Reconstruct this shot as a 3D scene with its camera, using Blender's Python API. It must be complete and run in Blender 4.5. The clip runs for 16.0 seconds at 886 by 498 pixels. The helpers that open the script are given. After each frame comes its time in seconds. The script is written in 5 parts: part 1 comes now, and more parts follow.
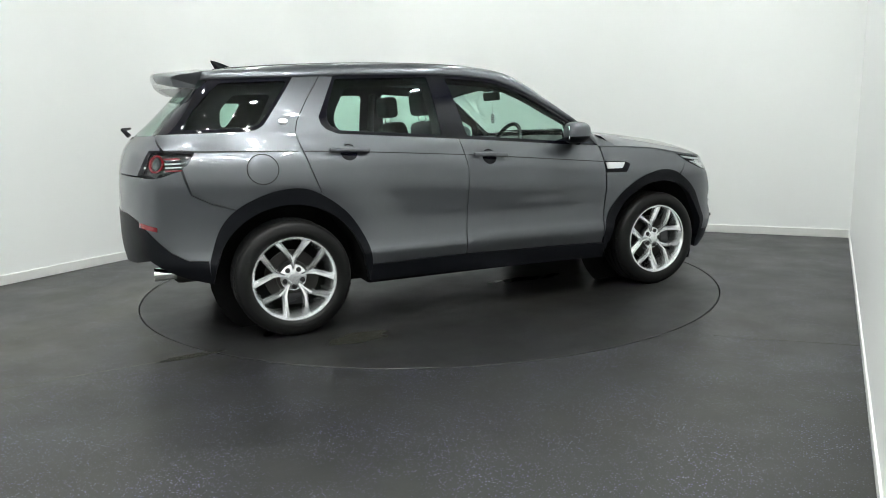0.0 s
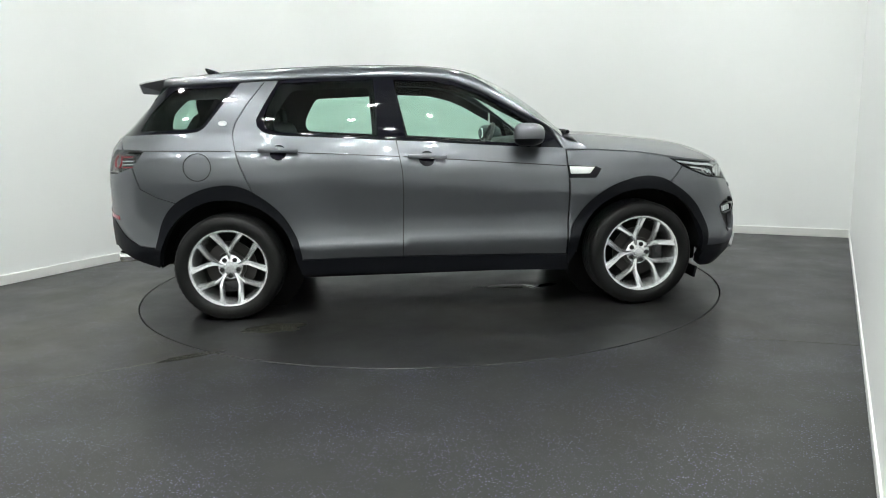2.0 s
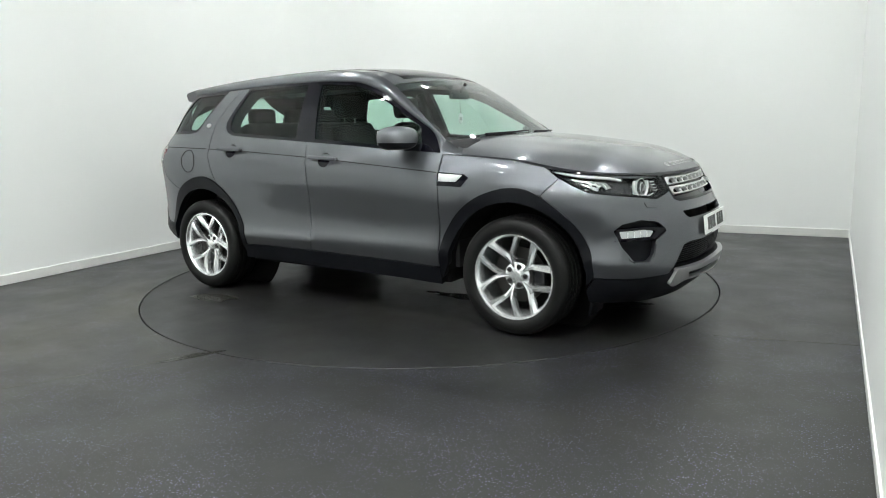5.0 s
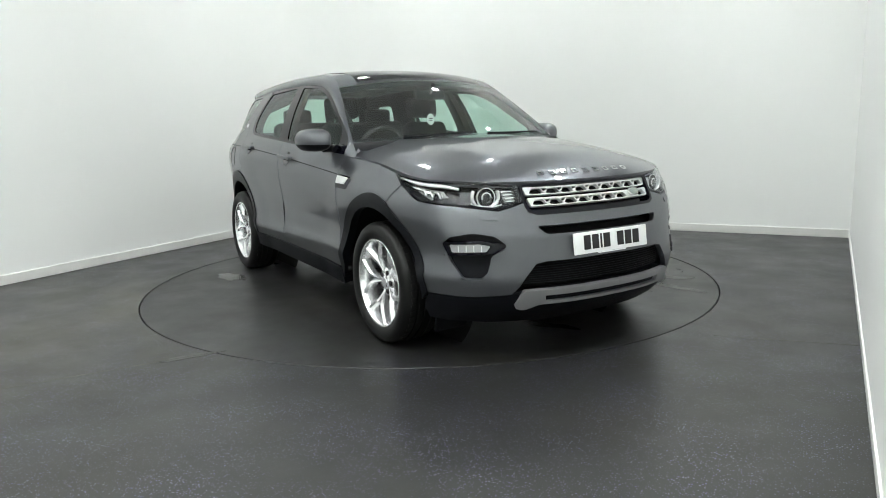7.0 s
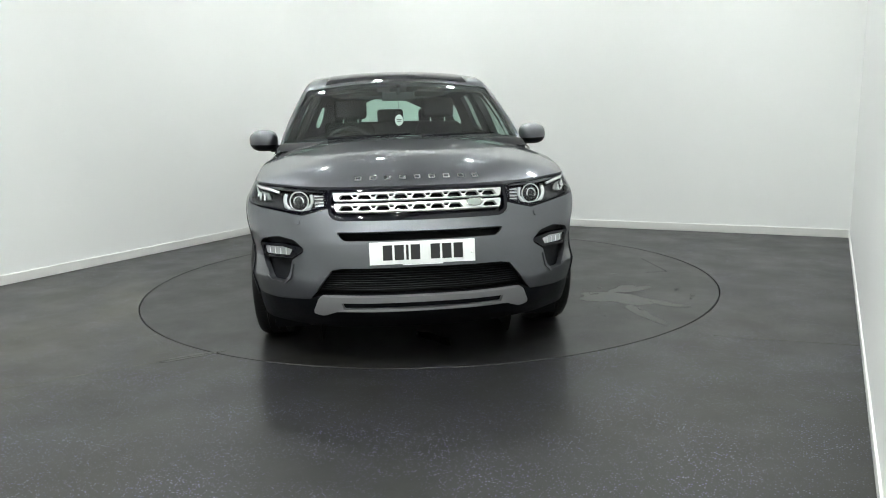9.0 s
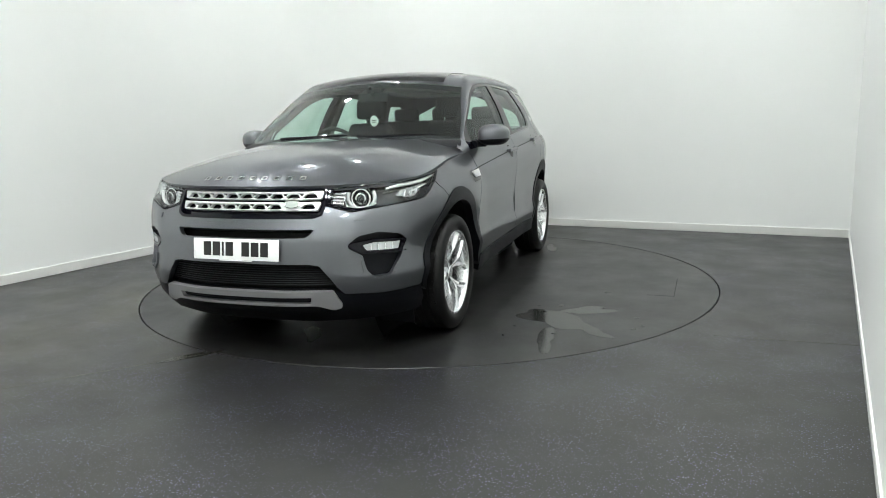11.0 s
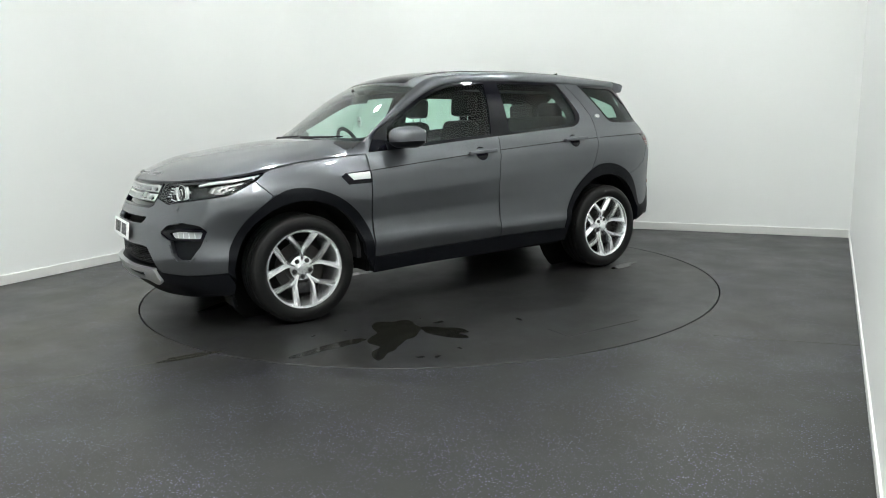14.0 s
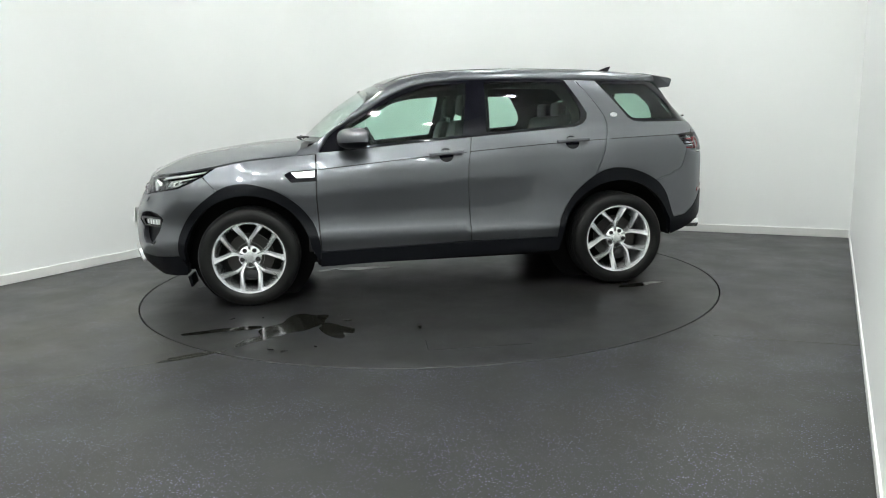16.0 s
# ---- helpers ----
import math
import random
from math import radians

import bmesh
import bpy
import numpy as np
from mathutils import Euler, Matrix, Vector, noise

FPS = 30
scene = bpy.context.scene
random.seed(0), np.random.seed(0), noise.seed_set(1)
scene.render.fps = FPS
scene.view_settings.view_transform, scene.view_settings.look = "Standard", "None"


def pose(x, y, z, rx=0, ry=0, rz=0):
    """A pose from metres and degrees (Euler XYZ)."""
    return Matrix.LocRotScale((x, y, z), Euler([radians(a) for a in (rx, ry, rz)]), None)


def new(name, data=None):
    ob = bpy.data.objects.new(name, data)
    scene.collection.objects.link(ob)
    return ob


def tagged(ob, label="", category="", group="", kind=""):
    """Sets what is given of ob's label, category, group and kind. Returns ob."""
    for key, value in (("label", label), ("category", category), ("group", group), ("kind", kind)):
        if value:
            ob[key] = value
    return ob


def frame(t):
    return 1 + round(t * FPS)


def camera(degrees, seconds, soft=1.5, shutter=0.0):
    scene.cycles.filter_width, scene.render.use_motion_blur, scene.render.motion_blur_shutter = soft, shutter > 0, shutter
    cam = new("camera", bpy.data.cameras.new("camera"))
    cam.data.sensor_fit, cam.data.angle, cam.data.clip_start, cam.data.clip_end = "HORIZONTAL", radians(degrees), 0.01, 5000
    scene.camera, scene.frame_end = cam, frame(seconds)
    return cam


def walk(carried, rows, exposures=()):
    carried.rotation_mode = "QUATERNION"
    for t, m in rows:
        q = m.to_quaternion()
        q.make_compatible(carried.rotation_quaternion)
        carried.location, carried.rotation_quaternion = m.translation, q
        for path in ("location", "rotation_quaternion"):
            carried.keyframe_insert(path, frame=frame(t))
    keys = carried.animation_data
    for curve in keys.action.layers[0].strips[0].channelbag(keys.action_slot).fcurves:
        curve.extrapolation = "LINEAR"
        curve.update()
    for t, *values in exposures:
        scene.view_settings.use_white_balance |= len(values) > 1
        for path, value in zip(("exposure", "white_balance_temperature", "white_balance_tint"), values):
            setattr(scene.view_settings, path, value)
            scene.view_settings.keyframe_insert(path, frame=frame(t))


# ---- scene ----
# ------------------------------------------------------------------ camera
cam = camera(65.63, 16.0, soft=1.0)
EYE = Vector((0.0, -5.634, 1.22))
CAM = pose(*EYE, 90 - 10.009, 0, -1.0895) @ pose(0, 0, 0, 0, 0, -1.536)
walk(cam, [(0, CAM), (16, CAM)])

# ------------------------------------------------------------------ light
ROOM = -28.8            # heading of the room's own axes, degrees
world = bpy.data.worlds.new("world")
scene.world = world
world.use_nodes = True
world.node_tree.nodes["Background"].inputs[0].default_value = (0.9, 0.95, 1, 1)
world.node_tree.nodes["Background"].inputs[1].default_value = 0.02
scene.view_settings.exposure = 0.0
LAMP_COLOUR = (0.955, 1.0, 0.972)
LAMP_STRENGTH = 560.0
CEILING = 4.5


# ------------------------------------------------------------------ materials
def material(name):
    m = bpy.data.materials.new(name)
    m.use_nodes = True
    return m, m.node_tree.nodes, m.node_tree.links, m.node_tree.nodes["Principled BSDF"]


def plain(name, colour, rough=0.5, metal=0.0, coat=0.0, emit=0.0, grain=0.0, scale=200.0, spec=0.5):
    m, n, l, b = material(name)
    b.inputs["Base Color"].default_value = (*colour, 1)
    b.inputs["Roughness"].default_value = rough
    b.inputs["Metallic"].default_value = metal
    b.inputs["Coat Weight"].default_value = coat
    b.inputs["Specular IOR Level"].default_value = spec
    if emit:
        b.inputs["Emission Color"].default_value = (*colour, 1)
        b.inputs["Emission Strength"].default_value = emit
    if grain:
        tex, co = n.new("ShaderNodeTexNoise"), n.new("ShaderNodeTexCoord")
        l.new(co.outputs["Object"], tex.inputs["Vector"])
        tex.inputs["Scale"].default_value = scale
        tex.inputs["Detail"].default_value = 4
        bump = n.new("ShaderNodeBump")
        bump.inputs["Strength"].default_value = grain
        bump.inputs["Distance"].default_value = 0.002
        l.new(tex.outputs["Fac"], bump.inputs["Height"])
        l.new(bump.outputs["Normal"], b.inputs["Normal"])
    return m


def car_paint():
    m, n, l, b = material("grey_metallic_paint")
    co = n.new("ShaderNodeTexCoord")
    flake = n.new("ShaderNodeTexVoronoi")
    flake.inputs["Scale"].default_value = 1600
    l.new(co.outputs["Object"], flake.inputs["Vector"])
    ramp = n.new("ShaderNodeMixRGB")
    ramp.inputs[1].default_value = (0.088, 0.092, 0.101, 1)
    ramp.inputs[2].default_value = (0.164, 0.170, 0.185, 1)
    l.new(flake.outputs["Color"], ramp.inputs[0])
    l.new(ramp.outputs[0], b.inputs["Base Color"])
    b.inputs["Metallic"].default_value = 0.85
    b.inputs["Specular Tint"].default_value = (0.42, 0.43, 0.45, 1)
    b.inputs["Roughness"].default_value = 0.33
    b.inputs["Coat Weight"].default_value = 1.0
    b.inputs["Coat Roughness"].default_value = 0.05
    b.inputs["Coat IOR"].default_value = 1.5
    return m


def glass(name, tint, base=0.045):
    m, n, l, b = material(name)
    n.remove(b)
    clear, gloss, mix, face, power, scale = (n.new("ShaderNode" + k) for k in ("BsdfTransparent", "BsdfGlossy", "MixShader", "LayerWeight", "Math", "Math"))
    clear.inputs[0].default_value = (*tint, 1)
    gloss.inputs["Roughness"].default_value = 0.01
    face.inputs["Blend"].default_value = 0.5
    power.operation, scale.operation = "POWER", "MULTIPLY_ADD"
    power.inputs[1].default_value = 5.0
    scale.inputs[1].default_value, scale.inputs[2].default_value = 0.9, base
    l.new(face.outputs["Facing"], power.inputs[0])
    l.new(power.outputs[0], scale.inputs[0])
    l.new(scale.outputs[0], mix.inputs[0])
    l.new(clear.outputs[0], mix.inputs[1])
    l.new(gloss.outputs[0], mix.inputs[2])
    l.new(mix.outputs[0], n["Material Output"].inputs[0])
    return m


def wall_paint(name, colour, scuff=0.05):
    m, n, l, b = material(name)
    co = n.new("ShaderNodeTexCoord")
    big, fine = n.new("ShaderNodeTexNoise"), n.new("ShaderNodeTexNoise")
    big.inputs["Scale"].default_value, big.inputs["Detail"].default_value = 0.9, 5
    fine.inputs["Scale"].default_value, fine.inputs["Detail"].default_value = 140, 3
    for t in (big, fine):
        l.new(co.outputs["Object"], t.inputs["Vector"])
    mix = n.new("ShaderNodeMixRGB")
    mix.inputs[1].default_value = (*colour, 1)
    mix.inputs[2].default_value = (*[c * (1 - scuff) for c in colour], 1)
    l.new(big.outputs["Fac"], mix.inputs[0])
    l.new(mix.outputs[0], b.inputs["Base Color"])
    b.inputs["Roughness"].default_value = 0.55
    bump = n.new("ShaderNodeBump")
    bump.inputs["Strength"].default_value, bump.inputs["Distance"].default_value = 0.15, 0.001
    l.new(fine.outputs["Fac"], bump.inputs["Height"])
    l.new(bump.outputs["Normal"], b.inputs["Normal"])
    return m


def vinyl_floor(name, dirt, stain=None, bright=1.0):
    """Dark safety vinyl with pale and violet flecks, matt and glossy patches, and brownish dirt."""
    m, n, l, b = material(name)
    co = n.new("ShaderNodeTexCoord")

    def noise_tex(scale, detail=4, rough=0.5):
        t = n.new("ShaderNodeTexNoise")
        t.inputs["Scale"].default_value, t.inputs["Detail"].default_value, t.inputs["Roughness"].default_value = scale, detail, rough
        l.new(co.outputs["Object"], t.inputs["Vector"])
        return t

    def ramp(src, lo, hi):
        r = n.new("ShaderNodeMapRange")
        r.inputs["From Min"].default_value, r.inputs["From Max"].default_value = lo, hi
        l.new(src, r.inputs["Value"])
        return r.outputs["Result"]

    def mix(fac, a, c):
        x = n.new("ShaderNodeMixRGB")
        for i, v in ((0, fac), (1, a), (2, c)):
            if isinstance(v, tuple):
                x.inputs[i].default_value = (*v, 1)
            elif isinstance(v, float):
                x.inputs[i].default_value = v
            else:
                l.new(v, x.inputs[i])
        return x.outputs[0]

    base = mix(ramp(noise_tex(1.3, 6, 0.6).outputs["Fac"], 0.3, 0.7), (0.0100, 0.0101, 0.0092), (0.0150, 0.0151, 0.0137))
    base = mix(ramp(noise_tex(0.55, 4).outputs["Fac"], 0.5, 0.75), base, dirt)
    if stain:      # trodden-in dirt round one spot
        far = n.new("ShaderNodeVectorMath")
        far.operation = "DISTANCE"
        l.new(co.outputs["Object"], far.inputs[0])
        far.inputs[1].default_value = stain
        patchy = n.new("ShaderNodeMath")
        patchy.operation = "MULTIPLY"
        l.new(ramp(far.outputs["Value"], 1.9, 0.5), patchy.inputs[0])
        l.new(ramp(noise_tex(1.7, 5).outputs["Fac"], 0.3, 0.65), patchy.inputs[1])
        base = mix(patchy.outputs[0], base, (0.038, 0.036, 0.024))
    cells = n.new("ShaderNodeTexVoronoi")
    cells.inputs["Scale"].default_value = 118
    l.new(co.outputs["Object"], cells.inputs["Vector"])
    spot = n.new("ShaderNodeMath")
    spot.operation = "LESS_THAN"
    l.new(cells.outputs["Distance"], spot.inputs[0])
    size = n.new("ShaderNodeSeparateColor")
    l.new(cells.outputs["Color"], size.inputs[0])
    lim = n.new("ShaderNodeMapRange")
    lim.inputs["From Min"].default_value, lim.inputs["From Max"].default_value = 0.46, 1.0
    lim.inputs["To Min"].default_value, lim.inputs["To Max"].default_value = 0.12, 0.42
    l.new(size.outputs[0], lim.inputs["Value"])
    l.new(lim.outputs["Result"], spot.inputs[1])
    fleck = mix(size.outputs[1], tuple(c * bright for c in (0.21, 0.21, 0.275)), tuple(c * bright for c in (0.09, 0.075, 0.21)))
    worn = n.new("ShaderNodeMath")      # flecks are cleaner in some patches than in others
    worn.operation = "MULTIPLY"
    l.new(spot.outputs[0], worn.inputs[0])
    l.new(ramp(noise_tex(3.1, 4, 0.6).outputs["Fac"], 0.32, 0.62), worn.inputs[1])
    base = mix(worn.outputs[0], base, fleck)
    b.inputs["Specular IOR Level"].default_value = 0.38
    l.new(base, b.inputs["Base Color"])
    r = n.new("ShaderNodeMapRange")
    r.inputs["From Min"].default_value, r.inputs["From Max"].default_value = 0.3, 0.7
    r.inputs["To Min"].default_value, r.inputs["To Max"].default_value = 0.31, 0.45
    l.new(noise_tex(2.2, 6, 0.6).outputs["Fac"], r.inputs["Value"])
    l.new(r.outputs["Result"], b.inputs["Roughness"])
    bump = n.new("ShaderNodeBump")
    bump.inputs["Strength"].default_value, bump.inputs["Distance"].default_value = 0.12, 0.001
    l.new(noise_tex(260, 2).outputs["Fac"], bump.inputs["Height"])
    l.new(bump.outputs["Normal"], b.inputs["Normal"])
    return m


def tyre_rubber():
    m, n, l, b = material("tyre_rubber")
    b.inputs["Base Color"].default_value = (0.0060, 0.0060, 0.0060, 1)
    b.inputs["Roughness"].default_value = 0.5
    b.inputs["Specular IOR Level"].default_value = 0.25
    return m


PAINT = car_paint()
WHITE = wall_paint("white_wall_paint", (0.90, 0.91, 0.90))
SKIRT = wall_paint("skirting_paint", (0.80, 0.80, 0.78), 0.12)
CEIL = wall_paint("ceiling_paint", (0.80, 0.80, 0.80))
FLOOR = vinyl_floor("speckled_vinyl", (0.0185, 0.0172, 0.0130), (-1.7, -2.2, 0.0))
DISC = vinyl_floor("turntable_vinyl", (0.0165, 0.0153, 0.0122), None, 0.35)
DARK = plain("black_gap", (0.006, 0.006, 0.006), 0.8)
CLAD = plain("black_plastic", (0.0045, 0.0050, 0.0070), 0.45, grain=0.25, scale=500, spec=0.15)
LINER = plain("arch_felt", (0.005, 0.005, 0.005), 0.9, spec=0.2)
GLOSS = plain("gloss_black", (0.003, 0.003, 0.006), 0.05, coat=0.1, spec=0.22)
CHROME = plain("bright_chrome", (0.80, 0.80, 0.80), 0.12, 1.0)
SILVER = plain("silver_paint", (0.74, 0.75, 0.75), 0.30, 0.7, grain=0.05)
ALLOY = plain("silver_alloy", (0.90, 0.91, 0.92), 0.24, 0.85, coat=0.3)
SATIN = plain("satin_grey_trim", (0.54, 0.54, 0.55), 0.32, 0.8)
STEEL = plain("brushed_steel", (0.05, 0.048, 0.046), 0.45, 1.0)
RUBBER = tyre_rubber()
SEAT = plain("dark_leather", (0.007, 0.007, 0.007), 0.55, grain=0.3, scale=180, spec=0.15)
PILLAR = plain("dark_pillar_cloth", (0.006, 0.006, 0.006), 0.9, spec=0.08)
TRIM = plain("dark_cabin_plastic", (0.018, 0.018, 0.019), 0.6, grain=0.3, scale=300)
LINING = plain("cabin_lining", (0.11, 0.11, 0.105), 0.9)
GLASS = glass("green_tinted_glass", (0.72, 0.90, 0.82), 0.042)
SCREEN = glass("windscreen_glass", (0.78, 0.93, 0.87), 0.14)
# the same green glass; its deeper tint stands for the dim rear cabin
REAR_GLASS = glass("smoked_glass", (0.62, 0.79, 0.71), 0.045)
COVER = glass("clear_lamp_cover", (0.95, 0.96, 0.96), 0.03)
REFLECTOR = plain("lamp_reflector", (0.42, 0.425, 0.43), 0.18, 0.95)
LENS = plain("lamp_lens", (0.75, 0.77, 0.78), 0.08, 0.6, coat=1.0)
PROJECTOR = plain("projector_glass", (0.02, 0.021, 0.024), 0.04, coat=1.0)
LAMP_WHITE = plain("lamp_guide", (0.85, 0.87, 0.88), 0.2, 0.3, coat=1.0)
LAMP_BLACK = plain("lamp_housing", (0.05, 0.05, 0.054), 0.2, 0.6, coat=0.3)
RED = plain("red_lamp", (0.20, 0.010, 0.016), 0.1, coat=1.0)
PLATE = plain("plate_white", (0.88, 0.89, 0.88), 0.3)
INK = plain("plate_black", (0.012, 0.012, 0.012), 0.4)
MIRROR = plain("mirror_glass", (0.9, 0.9, 0.9), 0.01, 1.0)
WATER = plain("wet_film", (0.0085, 0.0085, 0.0070), 0.11, spec=0.5)
DAMP = plain("damp_vinyl", (0.026, 0.026, 0.021), 0.22, grain=0.2, scale=60)
SEAM = plain("floor_seam_line", (0.10, 0.10, 0.085), 0.6)
LED = plain("led_diffuser", LAMP_COLOUR, 0.5, emit=LAMP_STRENGTH)


# ------------------------------------------------------------------ mesh helpers
from mathutils.geometry import delaunay_2d_cdt as delaunay


def mesh_part(name, verts, faces, mat, parent=None, label="", normals=None, smooth=True):
    me = bpy.data.meshes.new(name)
    me.from_pydata([tuple(v) for v in verts], [], faces)
    me.materials.append(mat)
    if smooth:
        me.polygons.foreach_set("use_smooth", [True] * len(me.polygons))
    me.update()
    if normals is not None:
        me.normals_split_custom_set_from_vertices([tuple(v) for v in normals])
    ob = new(name, me)
    if parent:
        ob.parent = parent
    return tagged(ob, label) if label else ob


def part(name, bm, mat, parent=None, label="", smooth=0):
    """Link a bmesh as one object; smooth: the angle in degrees above which edges stay sharp."""
    me = bpy.data.meshes.new(name)
    bmesh.ops.recalc_face_normals(bm, faces=bm.faces)
    if smooth:
        for f in bm.faces:
            f.smooth = True
        for e in bm.edges:
            if len(e.link_faces) == 2 and e.calc_face_angle(0) > radians(smooth):
                e.smooth = False
    bm.to_mesh(me)
    bm.free()
    me.materials.append(mat)
    ob = new(name, me)
    if parent:
        ob.parent = parent
    return tagged(ob, label) if label else ob


def box(size, m=Matrix(), bevel=0.0, seg=2, bm=None):
    bm = bm or bmesh.new()
    made = bmesh.ops.create_cube(bm, size=1, matrix=m @ Matrix.Diagonal((*size, 1)))
    if bevel:
        vs = set(made["verts"])
        bmesh.ops.bevel(bm, geom=[e for e in bm.edges if e.verts[0] in vs], offset=bevel, segments=seg, affect="EDGES", profile=0.6)
    return bm


def lathe(profile, seg=48, m=Matrix(), bm=None):
    """Turn (radius, height) points about z."""
    bm = bm or bmesh.new()
    rings = []
    for r, h in profile:
        if r < 1e-6:
            rings.append([bm.verts.new(m @ Vector((0, 0, h)))])
        else:
            rings.append([bm.verts.new(m @ Vector((r * math.cos(a), r * math.sin(a), h))) for a in (2 * math.pi * i / seg for i in range(seg))])
    for a, c in zip(rings, rings[1:]):
        for i in range(seg):
            j = (i + 1) % seg
            if len(a) == 1 and len(c) == 1:
                continue
            if len(a) == 1:
                bm.faces.new((a[0], c[i], c[j]))
            elif len(c) == 1:
                bm.faces.new((a[i], a[j], c[0]))
            else:
                bm.faces.new((a[i], a[j], c[j], c[i]))
    return bm


def tube(points, radius, seg=8, bm=None):
    """A round bar along a line of points."""
    bm = bm or bmesh.new()
    pts = [Vector(p) for p in points]
    rings = []
    for i, p in enumerate(pts):
        d = (pts[min(i + 1, len(pts) - 1)] - pts[max(i - 1, 0)]).normalized()
        a = d.cross(Vector((0, 0, 1)) if abs(d.z) < 0.9 else Vector((1, 0, 0))).normalized()
        c = d.cross(a)
        r = radius[i] if isinstance(radius, (list, tuple)) else radius
        rings.append([bm.verts.new(p + r * (a * math.cos(t) + c * math.sin(t))) for t in (2 * math.pi * k / seg for k in range(seg))])
    for a, c in zip(rings, rings[1:]):
        for k in range(seg):
            bm.faces.new((a[k], a[(k + 1) % seg], c[(k + 1) % seg], c[k]))
    bm.faces.new(rings[0]), bm.faces.new(rings[-1])
    return bm


def smooth_curve(xs, ys):
    """A smooth function through points; works on arrays."""
    xs, ys = np.array(xs, float), np.array(ys, float)
    d = np.diff(ys) / np.diff(xs)
    m = np.concatenate([[d[0]], np.where(d[1:] * d[:-1] > 0, 2 * d[1:] * d[:-1] / (d[1:] + d[:-1] + 1e-12), 0), [d[-1]]])

    def f(x):
        x = np.clip(np.asarray(x, float), xs[0], xs[-1])
        i = np.clip(np.searchsorted(xs, x, side="right") - 1, 0, len(xs) - 2)
        h = xs[i + 1] - xs[i]
        t = (x - xs[i]) / h
        return (ys[i] * (1 + 2 * t) * (1 - t) ** 2 + ys[i + 1] * t * t * (3 - 2 * t) + h * (m[i] * t * (1 - t) ** 2 - m[i + 1] * t * t * (1 - t)))
    return f


def rounded(poly, r):
    """Round the corners of a polygon."""
    out, n = [], len(poly)
    P = [np.array(p, float) for p in poly]
    for i in range(n):
        a, b, c = P[i - 1], P[i], P[(i + 1) % n]
        la, lc = np.linalg.norm(a - b), np.linalg.norm(c - b)
        p, q = b + (a - b) * min(r, 0.45 * la) / la, b + (c - b) * min(r, 0.45 * lc) / lc
        for t in (0, 0.25, 0.5, 0.75, 1):
            out.append(tuple((1 - t) ** 2 * p + 2 * t * (1 - t) * b + t * t * q))
    return out


def dense(poly, step):
    out = []
    for i, a in enumerate(poly):
        c = poly[(i + 1) % len(poly)]
        k = max(1, int(np.ceil(math.dist(a, c) / step)))
        out += [(a[0] + (c[0] - a[0]) * j / k, a[1] + (c[1] - a[1]) * j / k) for j in range(k)]
    return out


def inside(pts, poly):
    pts, poly = np.asarray(pts, float), np.asarray(poly, float)
    hit = np.zeros(len(pts), bool)
    for (x0, y0), (x1, y1) in zip(poly, np.roll(poly, -1, 0)):
        if y0 == y1:
            continue
        c = (y0 > pts[:, 1]) != (y1 > pts[:, 1])
        hit ^= c & (pts[:, 0] < (x1 - x0) * (pts[:, 1] - y0) / (y1 - y0) + x0)
    return hit


